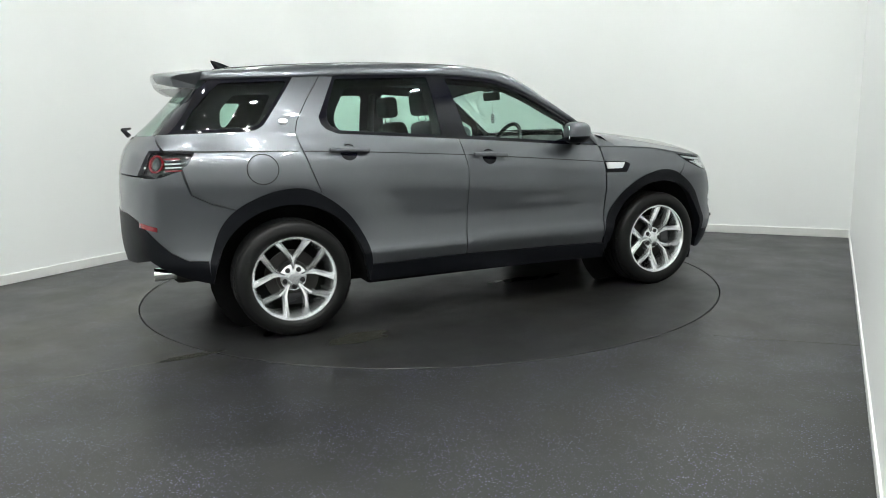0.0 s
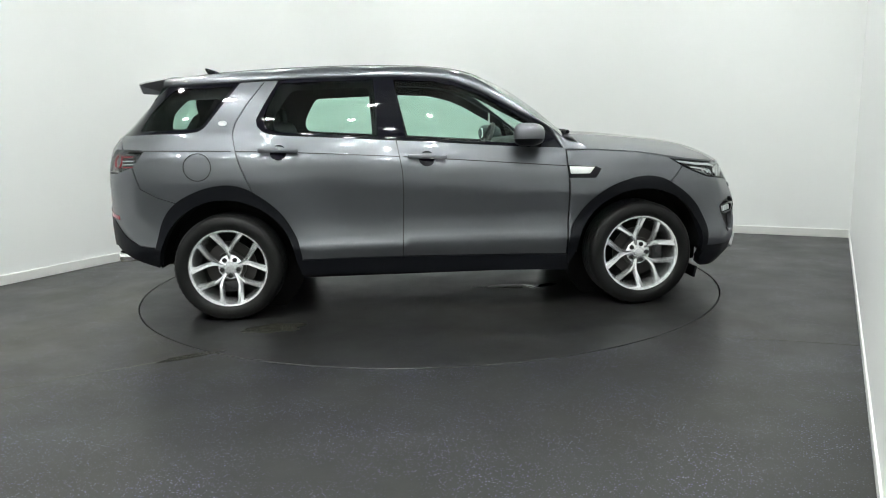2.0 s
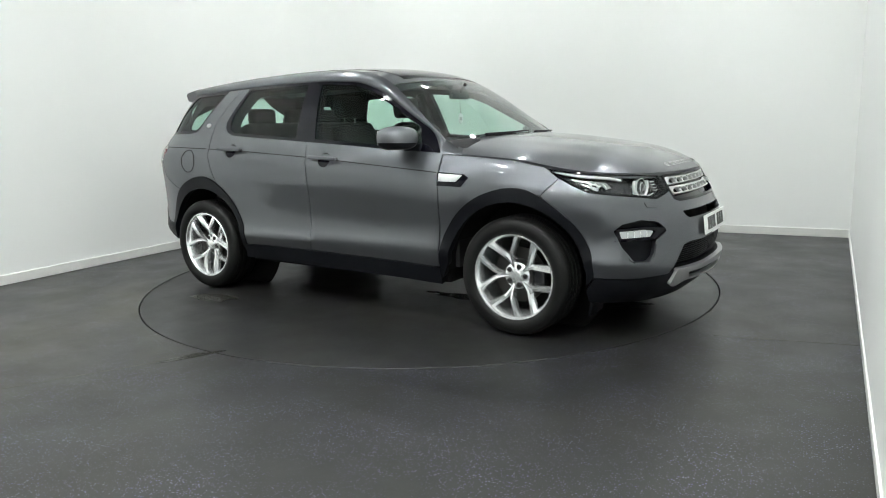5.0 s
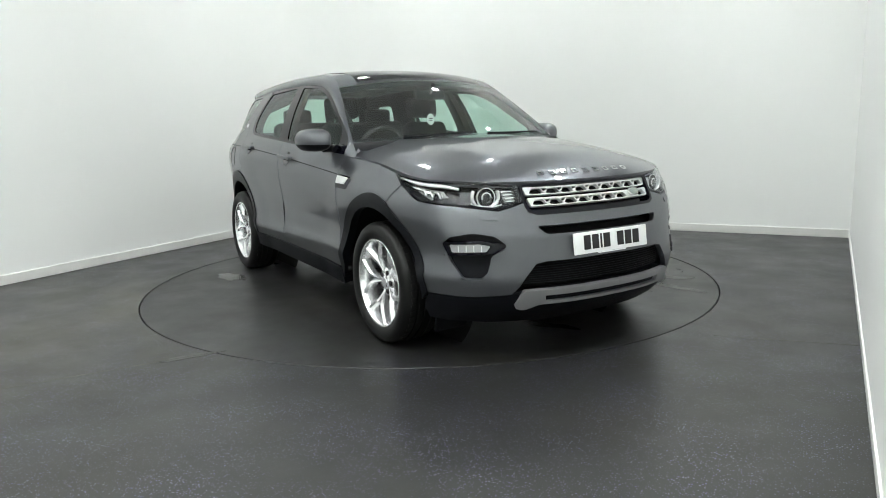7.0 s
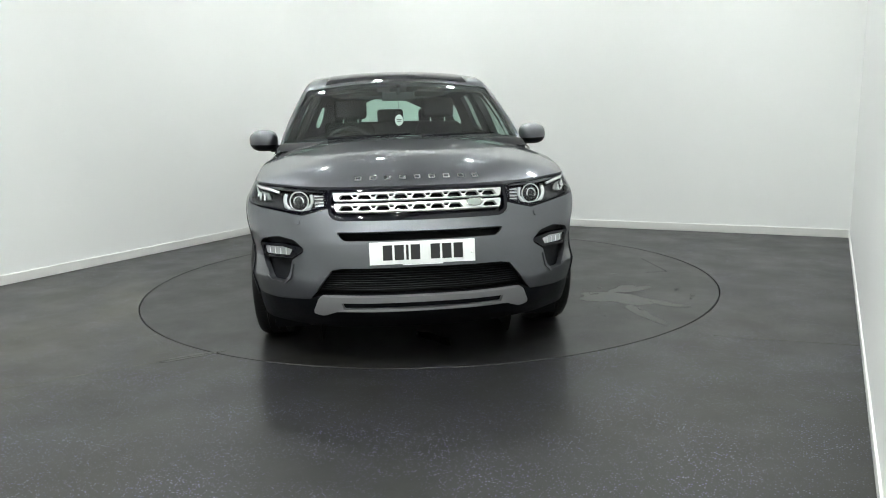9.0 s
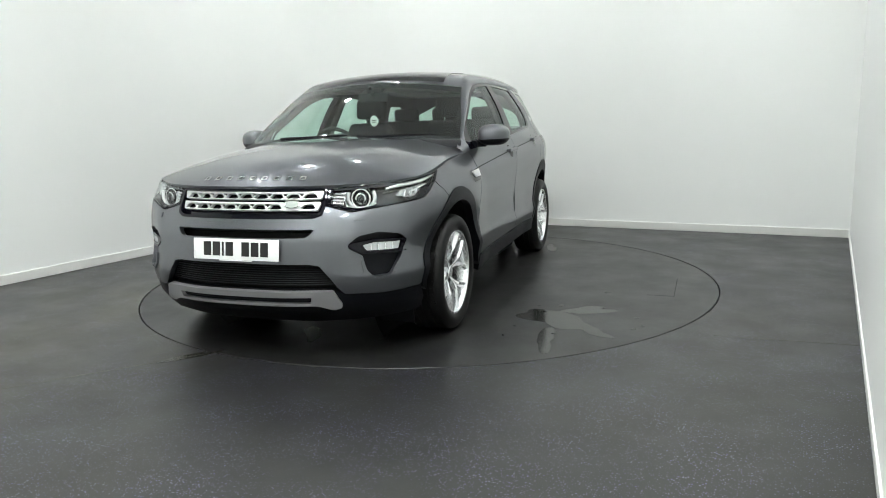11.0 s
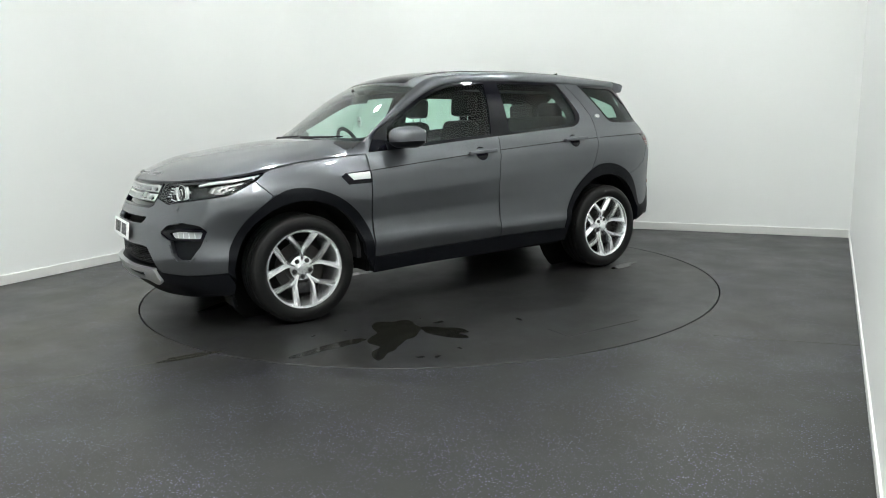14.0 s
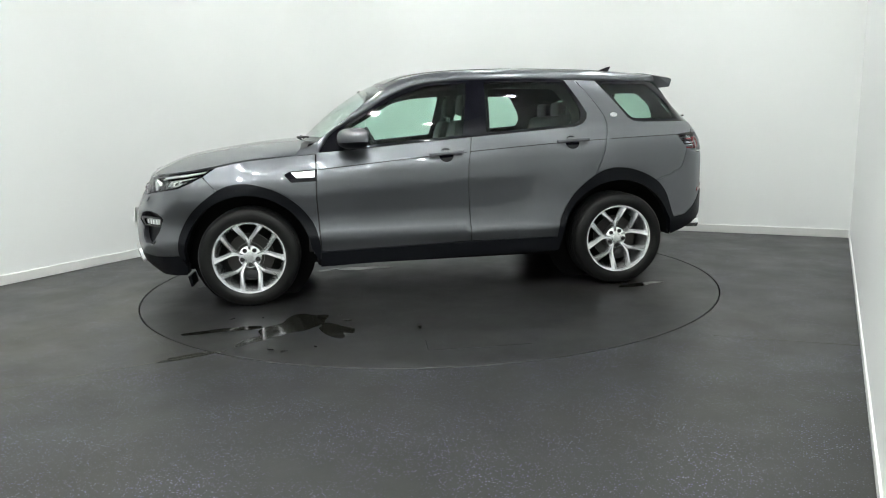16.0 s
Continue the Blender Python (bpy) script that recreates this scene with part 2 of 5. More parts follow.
def patch(name, poly, surface, mat, parent, depth=0.02, step=0.05, lift=0.0, holes=(), flip=False, label=""):
    """A panel: a flat outline (with holes) carried onto a curved surface, with an edge that goes depth inwards."""
    loops = [dense(poly, step)] + [dense(h, step) for h in holes]
    area = lambda q: sum(a[0] * b[1] - b[0] * a[1] for a, b in zip(q, q[1:] + q[:1]))
    loops = [q if area(q) > 0 else q[::-1] for q in loops]
    verts, edges = [], []
    for q in loops:
        k = len(verts)
        verts += q
        edges += [(k + i, k + (i + 1) % len(q)) for i in range(len(q))]
    q = np.array(loops[0])
    gx, gy = np.meshgrid(np.arange(q[:, 0].min(), q[:, 0].max(), step), np.arange(q[:, 1].min(), q[:, 1].max(), step))
    grid = np.stack([gx.ravel(), gy.ravel()], 1)
    keep = inside(grid, loops[0])
    for h in loops[1:]:
        keep &= ~inside(grid, h)
    edge = np.array(verts)
    if keep.any():
        grid = grid[keep]
        far = np.array([np.min((edge[:, 0] - g[0]) ** 2 + (edge[:, 1] - g[1]) ** 2) > (0.45 * step) ** 2 for g in grid])
        verts = verts + [tuple(g) for g in grid[far]]
    vs, _, fs, *_ = delaunay([Vector(v) for v in verts], edges, [], 0, 1e-6)
    uv = np.array([(v.x, v.y) for v in vs])
    mid = np.array([uv[list(f)].mean(0) for f in fs])
    ok = inside(mid, loops[0])
    for h in loops[1:]:
        ok &= ~inside(mid, h)
    faces = []
    for f, good in zip(fs, ok):
        if good:
            a, b, c = (uv[i] for i in f)
            faces.append(tuple(f) if (b[0] - a[0]) * (c[1] - a[1]) - (b[1] - a[1]) * (c[0] - a[0]) > 0 else tuple(f)[::-1])

    def place(w, up):
        p = surface(w[:, 0], w[:, 1])
        e = 1e-3
        du = surface(w[:, 0] + e, w[:, 1]) - surface(w[:, 0] - e, w[:, 1])
        dv = surface(w[:, 0], w[:, 1] + e) - surface(w[:, 0], w[:, 1] - e)
        n = np.cross(du, dv)
        n /= np.maximum(np.linalg.norm(n, axis=1), 1e-12)[:, None]
        return p + n * up, n
    top, nrm = place(uv, lift)
    pos, nor = [top], [nrm]
    count = len(top)
    if depth:
        for q in loops:
            w = np.array(q)
            rim, rn = place(w, lift)
            k = len(q)
            low = rim - rn * depth
            pos += [rim, low]
            nor += [np.zeros((k, 3)), np.zeros((k, 3))]
            hole = q is not loops[0]
            for i in range(k):
                j = (i + 1) % k
                f = (count + j, count + i, count + k + i, count + k + j)
                faces.append(f[::-1] if hole else f)
            count += 2 * k
    pos, nor = np.concatenate(pos), np.concatenate(nor)
    if flip:
        pos, nor = pos * (1, -1, 1), nor * (1, -1, 1)
        faces = [f[::-1] for f in faces]
    return mesh_part(name, pos, faces, mat, parent, label, nor)


def strip(name, rows, mat, parent, flip=False, label="", closed=False, normals=True):
    """A skin over rows of points, all rows equally long."""
    rows = [[np.array(p, float) for p in r] for r in rows]
    n, k = len(rows), len(rows[0])
    verts = [p * (1, -1, 1) if flip else p for r in rows for p in r]
    faces = []
    for i in range(n - 1):
        for j in range(k if closed else k - 1):
            f = (i * k + j, i * k + (j + 1) % k, (i + 1) * k + (j + 1) % k, (i + 1) * k + j)
            faces.append(f[::-1] if flip else f)
    return mesh_part(name, verts, faces, mat, parent, label)


# ------------------------------------------------------------------ the room
def structure(ob, label="", category=""):
    return tagged(ob, label, category, kind="structure")


def flat(z):
    return lambda u, v: np.stack([u, v, np.zeros_like(u) + z], 1)


def ring(r, n=120, cx=0.0, cy=0.0):
    return [(cx + r * math.cos(2 * math.pi * i / n), cy + r * math.sin(2 * math.pi * i / n)) for i in range(n)]


TURN_R = 2.243
X0, X1, Y0, Y1 = -3.265, 3.18, -6.6, 3.14
RIGHT = 1.85            # the right-hand wall runs this much out of square, degrees


def room():
    place = pose(0, 0, 0, 0, 0, ROOM)

    def put(ob, label="", category=""):
        ob.matrix_world = place
        return structure(ob, label, category)

    put(patch("floor", [(X0 - 0.1, Y0 - 0.1), (X1 + 0.1, Y0 - 0.1), (X1 + 0.1, Y1 + 0.1), (X0 - 0.1, Y1 + 0.1)], flat(0), FLOOR, None,
              depth=0.06, step=0.5, holes=[ring(TURN_R + 0.010)]), "dark grey speckled vinyl floor", "floor")
    bm = lathe([(0, -0.061), (2.4, -0.061)], 64)
    put(part("turntable_pit", bm, DARK), "dark pit under the turntable", "floor")
    for name, size, at in (("wall_left", (0.15, Y1 - Y0 + 0.3, CEILING), (X0 - 0.075, (Y0 + Y1) / 2, CEILING / 2)),
                           ("wall_back", (X1 - X0, 0.15, CEILING), ((X0 + X1) / 2, Y1 + 0.075, CEILING / 2)),
                           ("wall_front", (X1 - X0, 0.15, CEILING), ((X0 + X1) / 2, Y0 - 0.075, CEILING / 2))):
        put(part(name, box(size, Matrix.Translation(at)), WHITE), "smooth white painted wall", "wall")
    put(part("ceiling", box((X1 - X0 + 0.3, Y1 - Y0 + 0.3, 0.1), Matrix.Translation(((X0 + X1) / 2, (Y0 + Y1) / 2, CEILING + 0.05))), CEIL),
        "plain white ceiling", "ceiling")
    h, t = 0.085, 0.014
    for size, at in (((t, Y1 - Y0, h), (X0 + t / 2, (Y0 + Y1) / 2, h / 2)), 
                     ((X1 - X0 - 2 * t, t, h), ((X0 + X1) / 2, Y1 - t / 2, h / 2))):
        put(part("baseboard", box(size, Matrix.Translation(at), 0.004), SKIRT), "white painted skirting board, slightly scuffed", "baseboard")
    # rounded inner corner between the left and the back wall
    r = 0.9
    rows = [[(X0 + r - r * math.cos(a), Y1 - r + r * math.sin(a), z) for z in (0.0, 0.5, 1.5, 2.5, CEILING)] for a in np.linspace(0, math.pi / 2, 25)]
    put(strip("wall_corner", rows, WHITE, None), "rounded white painted wall corner", "wall")
    rows = [[(X0 + r - (r - d) * math.cos(a), Y1 - r + (r - d) * math.sin(a), z) for d, z in ((0.0, h), (t, h), (t, 0.0))] for a in np.linspace(0, math.pi / 2, 25)]
    put(strip("baseboard", rows, SKIRT, None), "white painted skirting board round the corner", "baseboard")
    slant = place @ Matrix.Translation((X1, Y1, 0)) @ pose(0, 0, 0, 0, 0, -RIGHT)
    length = Y1 - Y0 + 0.3
    wall = part("wall_right", box((0.15, length, CEILING), Matrix.Translation((0.075, -length / 2 + 0.1, CEILING / 2))), WHITE)
    board = part("baseboard", box((0.010, length - 0.12, 0.055), Matrix.Translation((-0.005, -length / 2, 0.0275)), 0.003), SKIRT)
    for ob, label, kind in ((wall, "smooth white painted wall", "wall"), (board, "white painted skirting board, slightly scuffed", "baseboard")):
        ob.matrix_world = slant
        structure(ob, label, kind)
    # welded joints between the vinyl sheets
    for a, c in (((-2.30, -2.42), (-1.22, -1.86)), ((1.62, -1.86), (2.34, -2.13))):
        a, c = Vector((*a, 0.0)), Vector((*c, 0.0))
        d = c - a
        bm = box((d.length, 0.006, 0.003), Matrix.Translation((a + c) / 2) @ pose(0, 0, 0, 0, 0, math.degrees(math.atan2(d.y, d.x))))
        structure(part("floor_seam", bm, SEAM), "thin pale welded joint in the vinyl floor", "floor seam")


def ceiling_light(x, y):
    root = new("ceiling_light")
    root.matrix_world = pose(0, 0, 0, 0, 0, ROOM) @ pose(x, y, CEILING)
    bm = bmesh.new()
    # deep rim added to keep grazing lamp light off the wall tops
    for s in (-1, 1):
        box((0.192, 0.015, 0.08), Matrix.Translation((0, s * 0.0885, -0.0425)), bm=bm)
        box((0.015, 0.162, 0.08), Matrix.Translation((s * 0.0885, 0, -0.0425)), bm=bm)
    part("frame", bm, SKIRT, root)
    part("diffuser", box((0.160, 0.160, 0.02), Matrix.Translation((0, 0, -0.018))), LED, root, "bright white diffuser")
    return tagged(root, "square white LED panel set under the ceiling", "ceiling light", "ceiling lights")


def blob(cx, cy, r, seed, squash=1.0, turn=0.0, n=56, rough=0.5):
    rnd = random.Random(seed)
    ph = [(rnd.uniform(0, 6.3), rnd.uniform(0.3, 1) / k) for k in range(2, 8)]
    out = []
    for i in range(n):
        a = 2 * math.pi * i / n
        k = r * (1 + rough * sum(w * math.sin(j * a + p) for j, (p, w) in enumerate(ph, 2)))
        x, y = k * math.cos(a), k * math.sin(a) * squash
        c, s = math.cos(turn), math.sin(turn)
        out.append((cx + c * x - s * y, cy + s * x + c * y))
    return out


MOVERS = []


def turntable():
    root = part("turntable", lathe([(0, 0), (0.6, 0), (1.2, 0), (1.8, 0), (TURN_R - 0.003, 0.0), (TURN_R - 0.0005, -0.002), (TURN_R, -0.05), (0, -0.05)], 160), DISC)
    tagged(root, "round motor-driven turntable covered in dark speckled vinyl", "turntable")
    bm = bmesh.new()
    for a, c in (((-0.3, 1.955), (0.29, 1.935)), ((0.29, 1.935), (0.28, 1.75))):
        a, c = Vector((*a, 0.0)), Vector((*c, 0.0))
        d = c - a
        box((d.length, 0.004, 0.002), Matrix.Translation((a + c) / 2) @ pose(0, 0, 0, 0, 0, math.degrees(math.atan2(d.y, d.x))), bm=bm)
    part("hatch_joint", bm, DARK, root, "thin dark cut line in the vinyl")
    MOVERS.append((root, Matrix()))
    wet = (("water_film", blob(1.05, 1.22, 0.24, 3, 0.7, 0.9), WATER), ("water_film", blob(0.80, 1.40, 0.17, 5, 0.5, 2.2), WATER),
           ("water_film", blob(1.48, 1.24, 0.20, 8, 0.28, 0.1), WATER), ("water_film", blob(1.28, 1.50, 0.13, 9, 0.4, 0.8), WATER),
           ("water_film", blob(0.58, -0.49, 0.17, 12, 0.40, 0.1), WATER), ("water_film", blob(0.86, -0.50, 0.10, 14, 0.4, 0.4), WATER), ("water_film", blob(0.36, -0.47, 0.07, 16, 0.4, 0.2), WATER), ("damp_stain", blob(-1.05, -1.38, 0.19, 15, 0.5, 0.1), DAMP),
           ("damp_stain", blob(1.72, -0.15, 0.14, 18, 0.4, 0.5), DAMP), ("water_film", blob(-1.5, 0.75, 0.16, 21, 0.35, 0.2), WATER),
           ("water_film", blob(-1.45, -0.95, 0.13, 25, 0.35, 1.0), WATER))
    rnd = random.Random(5)
    for k in range(16):      # scattered splashes
        a, r = rnd.uniform(0, 6.28), abs(rnd.gauss(0, 0.42)) + 0.25
        x, y = 1.08 + r * math.cos(a), 1.3 + r * math.sin(a)
        if math.hypot(x, y) < TURN_R - 0.1:
            wet += (("water_film", blob(x, y, rnd.uniform(0.010, 0.030), 100 + k, rnd.uniform(0.3, 0.8), rnd.uniform(0, 3), 24), WATER),)
    for k, (name, poly, mat) in enumerate(wet):
        ob = patch(name, poly, flat(0.0008 + 0.00012 * k), mat, None, depth=0.0008, step=0.08)
        tagged(ob, "shallow puddle of water on the turntable" if name == "water_film" else "dark damp stain on the turntable", name.replace("_", " "), "wet marks")
        MOVERS.append((ob, Matrix()))


room()
# panels along the walls; the unseen camera-side bank is added to brighten near faces
for lx, ly in ((-1.9, 2.1), (-0.2, 2.25), (1.8, 2.1), (2.4, 1.1), (2.4, -0.8), (-2.4, 0.6), (-2.4, -1.2), (-2.2, -2.9), (-0.9, -3.3),
               (1.2, -2.9), (2.4, -3.0), (2.4, -4.3), (1.4, -3.9), (0.2, -4.4), (-1.6, -4.8), (2.3, -5.8), (1.2, -5.3), (0.1, -5.9)):
    ceiling_light(lx, ly)
turntable()
tagged(patch("floor_stain", blob(-1.36, -1.93, 0.16, 31, 0.22, 0.45), flat(0.0015), DAMP, None, depth=0.0015, step=0.05),
       "dark streaky damp stain on the vinyl floor", "floor stain")


# ------------------------------------------------------------------ the car's skin
CAR_AT = pose(0.007, -0.243, 0)
car = new("car")
tagged(car, "dark grey metallic five-door SUV standing on the turntable", "car")
MOVERS.append((car, CAR_AT))

# outline of one half from above, front centre to rear centre
PLAN = [(2.285, 0), (2.264, 0.3), (2.172, 0.58), (2.064, 0.74), (1.96, 0.842), (1.8, 0.902), (1.5, 0.928), (1.2, 0.934), (0.6, 0.936), (0.0, 0.939), (-0.6, 0.937),
        (-1.3, 0.922), (-1.7, 0.895), (-1.95, 0.84), (-2.11, 0.74), (-2.21, 0.58), (-2.285, 0.3), (-2.3, 0)]


def plan_curve():
    P = [(PLAN[1][0], -PLAN[1][1])] + PLAN + [(PLAN[-2][0], -PLAN[-2][1])]
    out = []
    for i in range(1, len(P) - 2):
        p0, p1, p2, p3 = (np.array(P[i + k]) for k in (-1, 0, 1, 2))
        for t in np.linspace(0, 1, 24, endpoint=False):
            out.append(0.5 * (2 * p1 + (p2 - p0) * t + (2 * p0 - 5 * p1 + 4 * p2 - p3) * t * t + (3 * p1 - p0 - 3 * p2 + p3) * t ** 3))
    out.append(np.array(PLAN[-1], float))
    return np.array(out)


LINE = plan_curve()
for _ in range(6):      # soften the curvature
    LINE[1:-1] = 0.25 * LINE[:-2] + 0.5 * LINE[1:-1] + 0.25 * LINE[2:]
LEN = np.concatenate([[0], np.cumsum(np.hypot(*np.diff(LINE, axis=0).T))])
TOTAL = LEN[-1]
TANG = np.gradient(LINE, LEN, axis=0)
TANG /= np.linalg.norm(TANG, axis=1)[:, None]
LOW_Z = [0.10, 0.2, 0.3, 0.38, 0.455, 0.475, 0.50, 0.55, 0.62, 0.75, 0.88, 0.97, 1.02, 1.04, 1.055, 1.09, 1.12]
LOW_Y = [0.83, 0.865, 0.890, 0.903, 0.922, 0.924, 0.917, 0.906, 0.904, 0.917, 0.934, 0.936, 0.926, 0.917, 0.908, 0.895, 0.880]
HIGH_Z = [1.15 + 0.025 * k for k in range(24)]
HALF_Y = smooth_curve(LOW_Z + HIGH_Z, LOW_Y + [0.864 - 0.31 * (z - 1.15) - 0.42 * (z - 1.15) ** 2 for z in HIGH_Z])
NOSE = smooth_curve([0.10, 0.21, 0.33, 0.45, 0.58, 0.66, 0.74, 0.79, 0.86, 0.93, 1.0, 1.1], [0.30, 0.14, 0.02, 0, 0.005, 0.015, 0.05, 0.075, 0.115, 0.15, 0.19, 0.28])
TAIL = smooth_curve([0.10, 0.25, 0.37, 0.44, 0.6, 0.9, 1.1, 1.2, 1.24, 1.53, 1.65], [0.34, 0.17, 0.085, 0.02, 0, 0.008, 0.04, 0.10, 0.15, 0.45, 0.6])
CREASE = smooth_curve([-2.3, -2.05, -1.3, -0.32, 0.1, 0.862, 1.5, 2.0, 2.3], [1.126, 1.124, 1.106, 1.051, 1.018, 0.953, 0.90, 0.87, 0.86])
SHIFT = smooth_curve([0.55, 0.9] + [1.1 + 0.025 * k for k in range(23)], [0, 1] + [1 - (k / 22) ** 2 for k in range(23)])
BARREL = smooth_curve([1.02, 1.08, 1.16, 1.24], [0, 0.25, 0.85, 1])      # the cabin narrows to both ends


def skin(u, z):
    """The car's upright skin: u is the way round the outline from the front's centre, negative on the right."""
    u, z = np.asarray(u, float), np.asarray(z, float)
    a = np.clip(np.abs(u), 0, TOTAL)
    x, y = np.interp(a, LEN, LINE[:, 0]), np.interp(a, LEN, LINE[:, 1])
    tx, ty = np.interp(a, LEN, TANG[:, 0]), np.interp(a, LEN, TANG[:, 1])
    k = np.hypot(tx, ty)
    nx, ny = ty / k, -tx / k
    zr = z - (CREASE(x) - 1.04) * SHIFT(z)
    y = y - np.where(x < -0.3, 0.024, 0.042) * ((x + 0.3) / 1.15) ** 2 * BARREL(z) * (np.abs(x) < 2.2) * np.clip(ny, 0, 1)
    away = np.minimum(np.hypot(x - 1.37, z - 0.352), np.hypot(x + 1.37, z - 0.352))
    t = np.clip((0.84 - away) / 0.30, 0, 1)
    y = y + 0.017 * t * t * (3 - 2 * t) * np.clip(ny, 0, 1) * np.clip((2.0 - np.abs(x)) / 0.4, 0, 1)      # the wings swell round the wheels
    inx = np.where(nx > 0, NOSE(z), TAIL(z))
    return np.stack([x - nx * inx, np.sign(u) * (y - ny * (0.935 - HALF_Y(zr))) if u.shape else y, z], 1)


US = np.linspace(1e-4, TOTAL - 1e-4, 1500)


def S(x, z):
    """Flank: the point at x and height z."""
    return (float(np.interp(-x, -skin(US, np.full_like(US, z))[:, 0], US)), z)


def F(y, z):
    """Front: the point at y and height z."""
    k = US < TOTAL * 0.42
    w = skin(US[k], np.full(k.sum(), z))[:, 1]
    return (math.copysign(float(np.interp(abs(y), w, US[k])), y if y else 1), z)


def B(y, z):
    """Back: the point at y and height z."""
    k = US > TOTAL * 0.58
    w = skin(US[k], np.full(k.sum(), z))[:, 1]
    return (float(np.interp(abs(y), w[::-1], US[k][::-1])), z)


def at(w, lift=0.0):
    """The place of a point of the skin, and the outward normal."""
    u, z = np.array([w[0]]), np.array([w[1]])
    e = 1e-3
    n = np.cross((skin(u + e, z) - skin(u - e, z))[0], (skin(u, z + e) - skin(u, z - e))[0])
    n /= np.linalg.norm(n)
    n = n if n @ (skin(u, z)[0] - np.array([0, 0, z[0]])) > 0 else -n
    return Vector(skin(u, z)[0] + n * lift), Vector(n)


def both(name, poly, mat, depth=0.02, step=0.05, lift=0.0, holes=(), label="", parent=None):
    """The same panel on the right and on the left flank."""
    made = []
    for flip in (False, True):
        made.append(patch(name, poly, skin, mat, parent or car, depth, step, lift, holes, flip, label))
    return made


def across(name, half, mat, depth=0.02, step=0.05, lift=0.0, holes=(), label="", parent=None):
    """A panel that spans the middle: half runs from the middle outwards and back to the middle."""
    poly = [(-u, z) for u, z in half] + [(u, z) for u, z in half[::-1]]
    clean = [p for i, p in enumerate(poly) if math.dist(p, poly[i - 1]) > 1e-3]
    return patch(name, clean, skin, mat, parent or car, depth, step, lift, holes, False, label)


def skin_back(v, z):
    """The skin told from the rear's centre, v positive on the left."""
    u = TOTAL - np.abs(v)
    p = skin(u, z)
    p[:, 1] *= np.where(v < 0, -1, 1)
    return p


def across_back(name, half, mat, depth=0.02, step=0.05, lift=0.0, label=""):
    """A panel that spans the middle of the rear."""
    h = [(TOTAL - u, z) for u, z in half]
    poly = h + [(-v, z) for v, z in h[::-1]]
    clean = [p for i, p in enumerate(poly) if math.dist(p, poly[i - 1]) > 1e-3]
    return patch(name, [(-v, z) for v, z in clean], lambda v, z: skin_back(-v, z), mat, car, depth, step, lift, (), False, label)


def mirror_hole(h):
    return [h, [(-u, z) for u, z in h]]


def arc(cx, cz, r, a0, a1, n=18):
    return [(cx + r * math.cos(radians(a0 + (a1 - a0) * i / n)), cz + r * math.sin(radians(a0 + (a1 - a0) * i / n))) for i in range(n + 1)]


def soft_line(pts, n=5):
    """A smooth line through points."""
    P = [np.array(p, float) for p in pts]
    P = [2 * P[0] - P[1]] + P + [2 * P[-1] - P[-2]]
    out = []
    for i in range(1, len(P) - 2):
        p0, p1, p2, p3 = P[i - 1:i + 3]
        for t in np.linspace(0, 1, n, endpoint=False):
            out.append(tuple(0.5 * (2 * p1 + (p2 - p0) * t + (2 * p0 - 5 * p1 + 4 * p2 - p3) * t * t + (3 * p1 - p0 - 3 * p2 + p3) * t ** 3)))
    return out + [tuple(pts[-1])]


def SS(pts):
    return [S(x, z) for x, z in pts]


G = 0.0030      # half a shut line
FARCH = soft_line([(0.868, 0.40), (0.878, 0.47), (0.911, 0.582), (1.006, 0.711), (1.151, 0.815), (1.323, 0.869), (1.473, 0.864), (1.602, 0.799),
                   (1.739, 0.683), (1.825, 0.542), (1.845, 0.438), (1.845, 0.385)])
RARCH = soft_line([(-0.885, 0.40), (-0.89, 0.45), (-0.919, 0.555), (-1.013, 0.711), (-1.155, 0.832), (-1.295, 0.892), (-1.468, 0.88), (-1.655, 0.801),
                   (-1.765, 0.690), (-1.825, 0.535), (-1.84, 0.46), (-1.83, 0.36)])


def arch_cut(line, x0, x1):
    return [p for p in line if x0 <= p[0] <= x1]


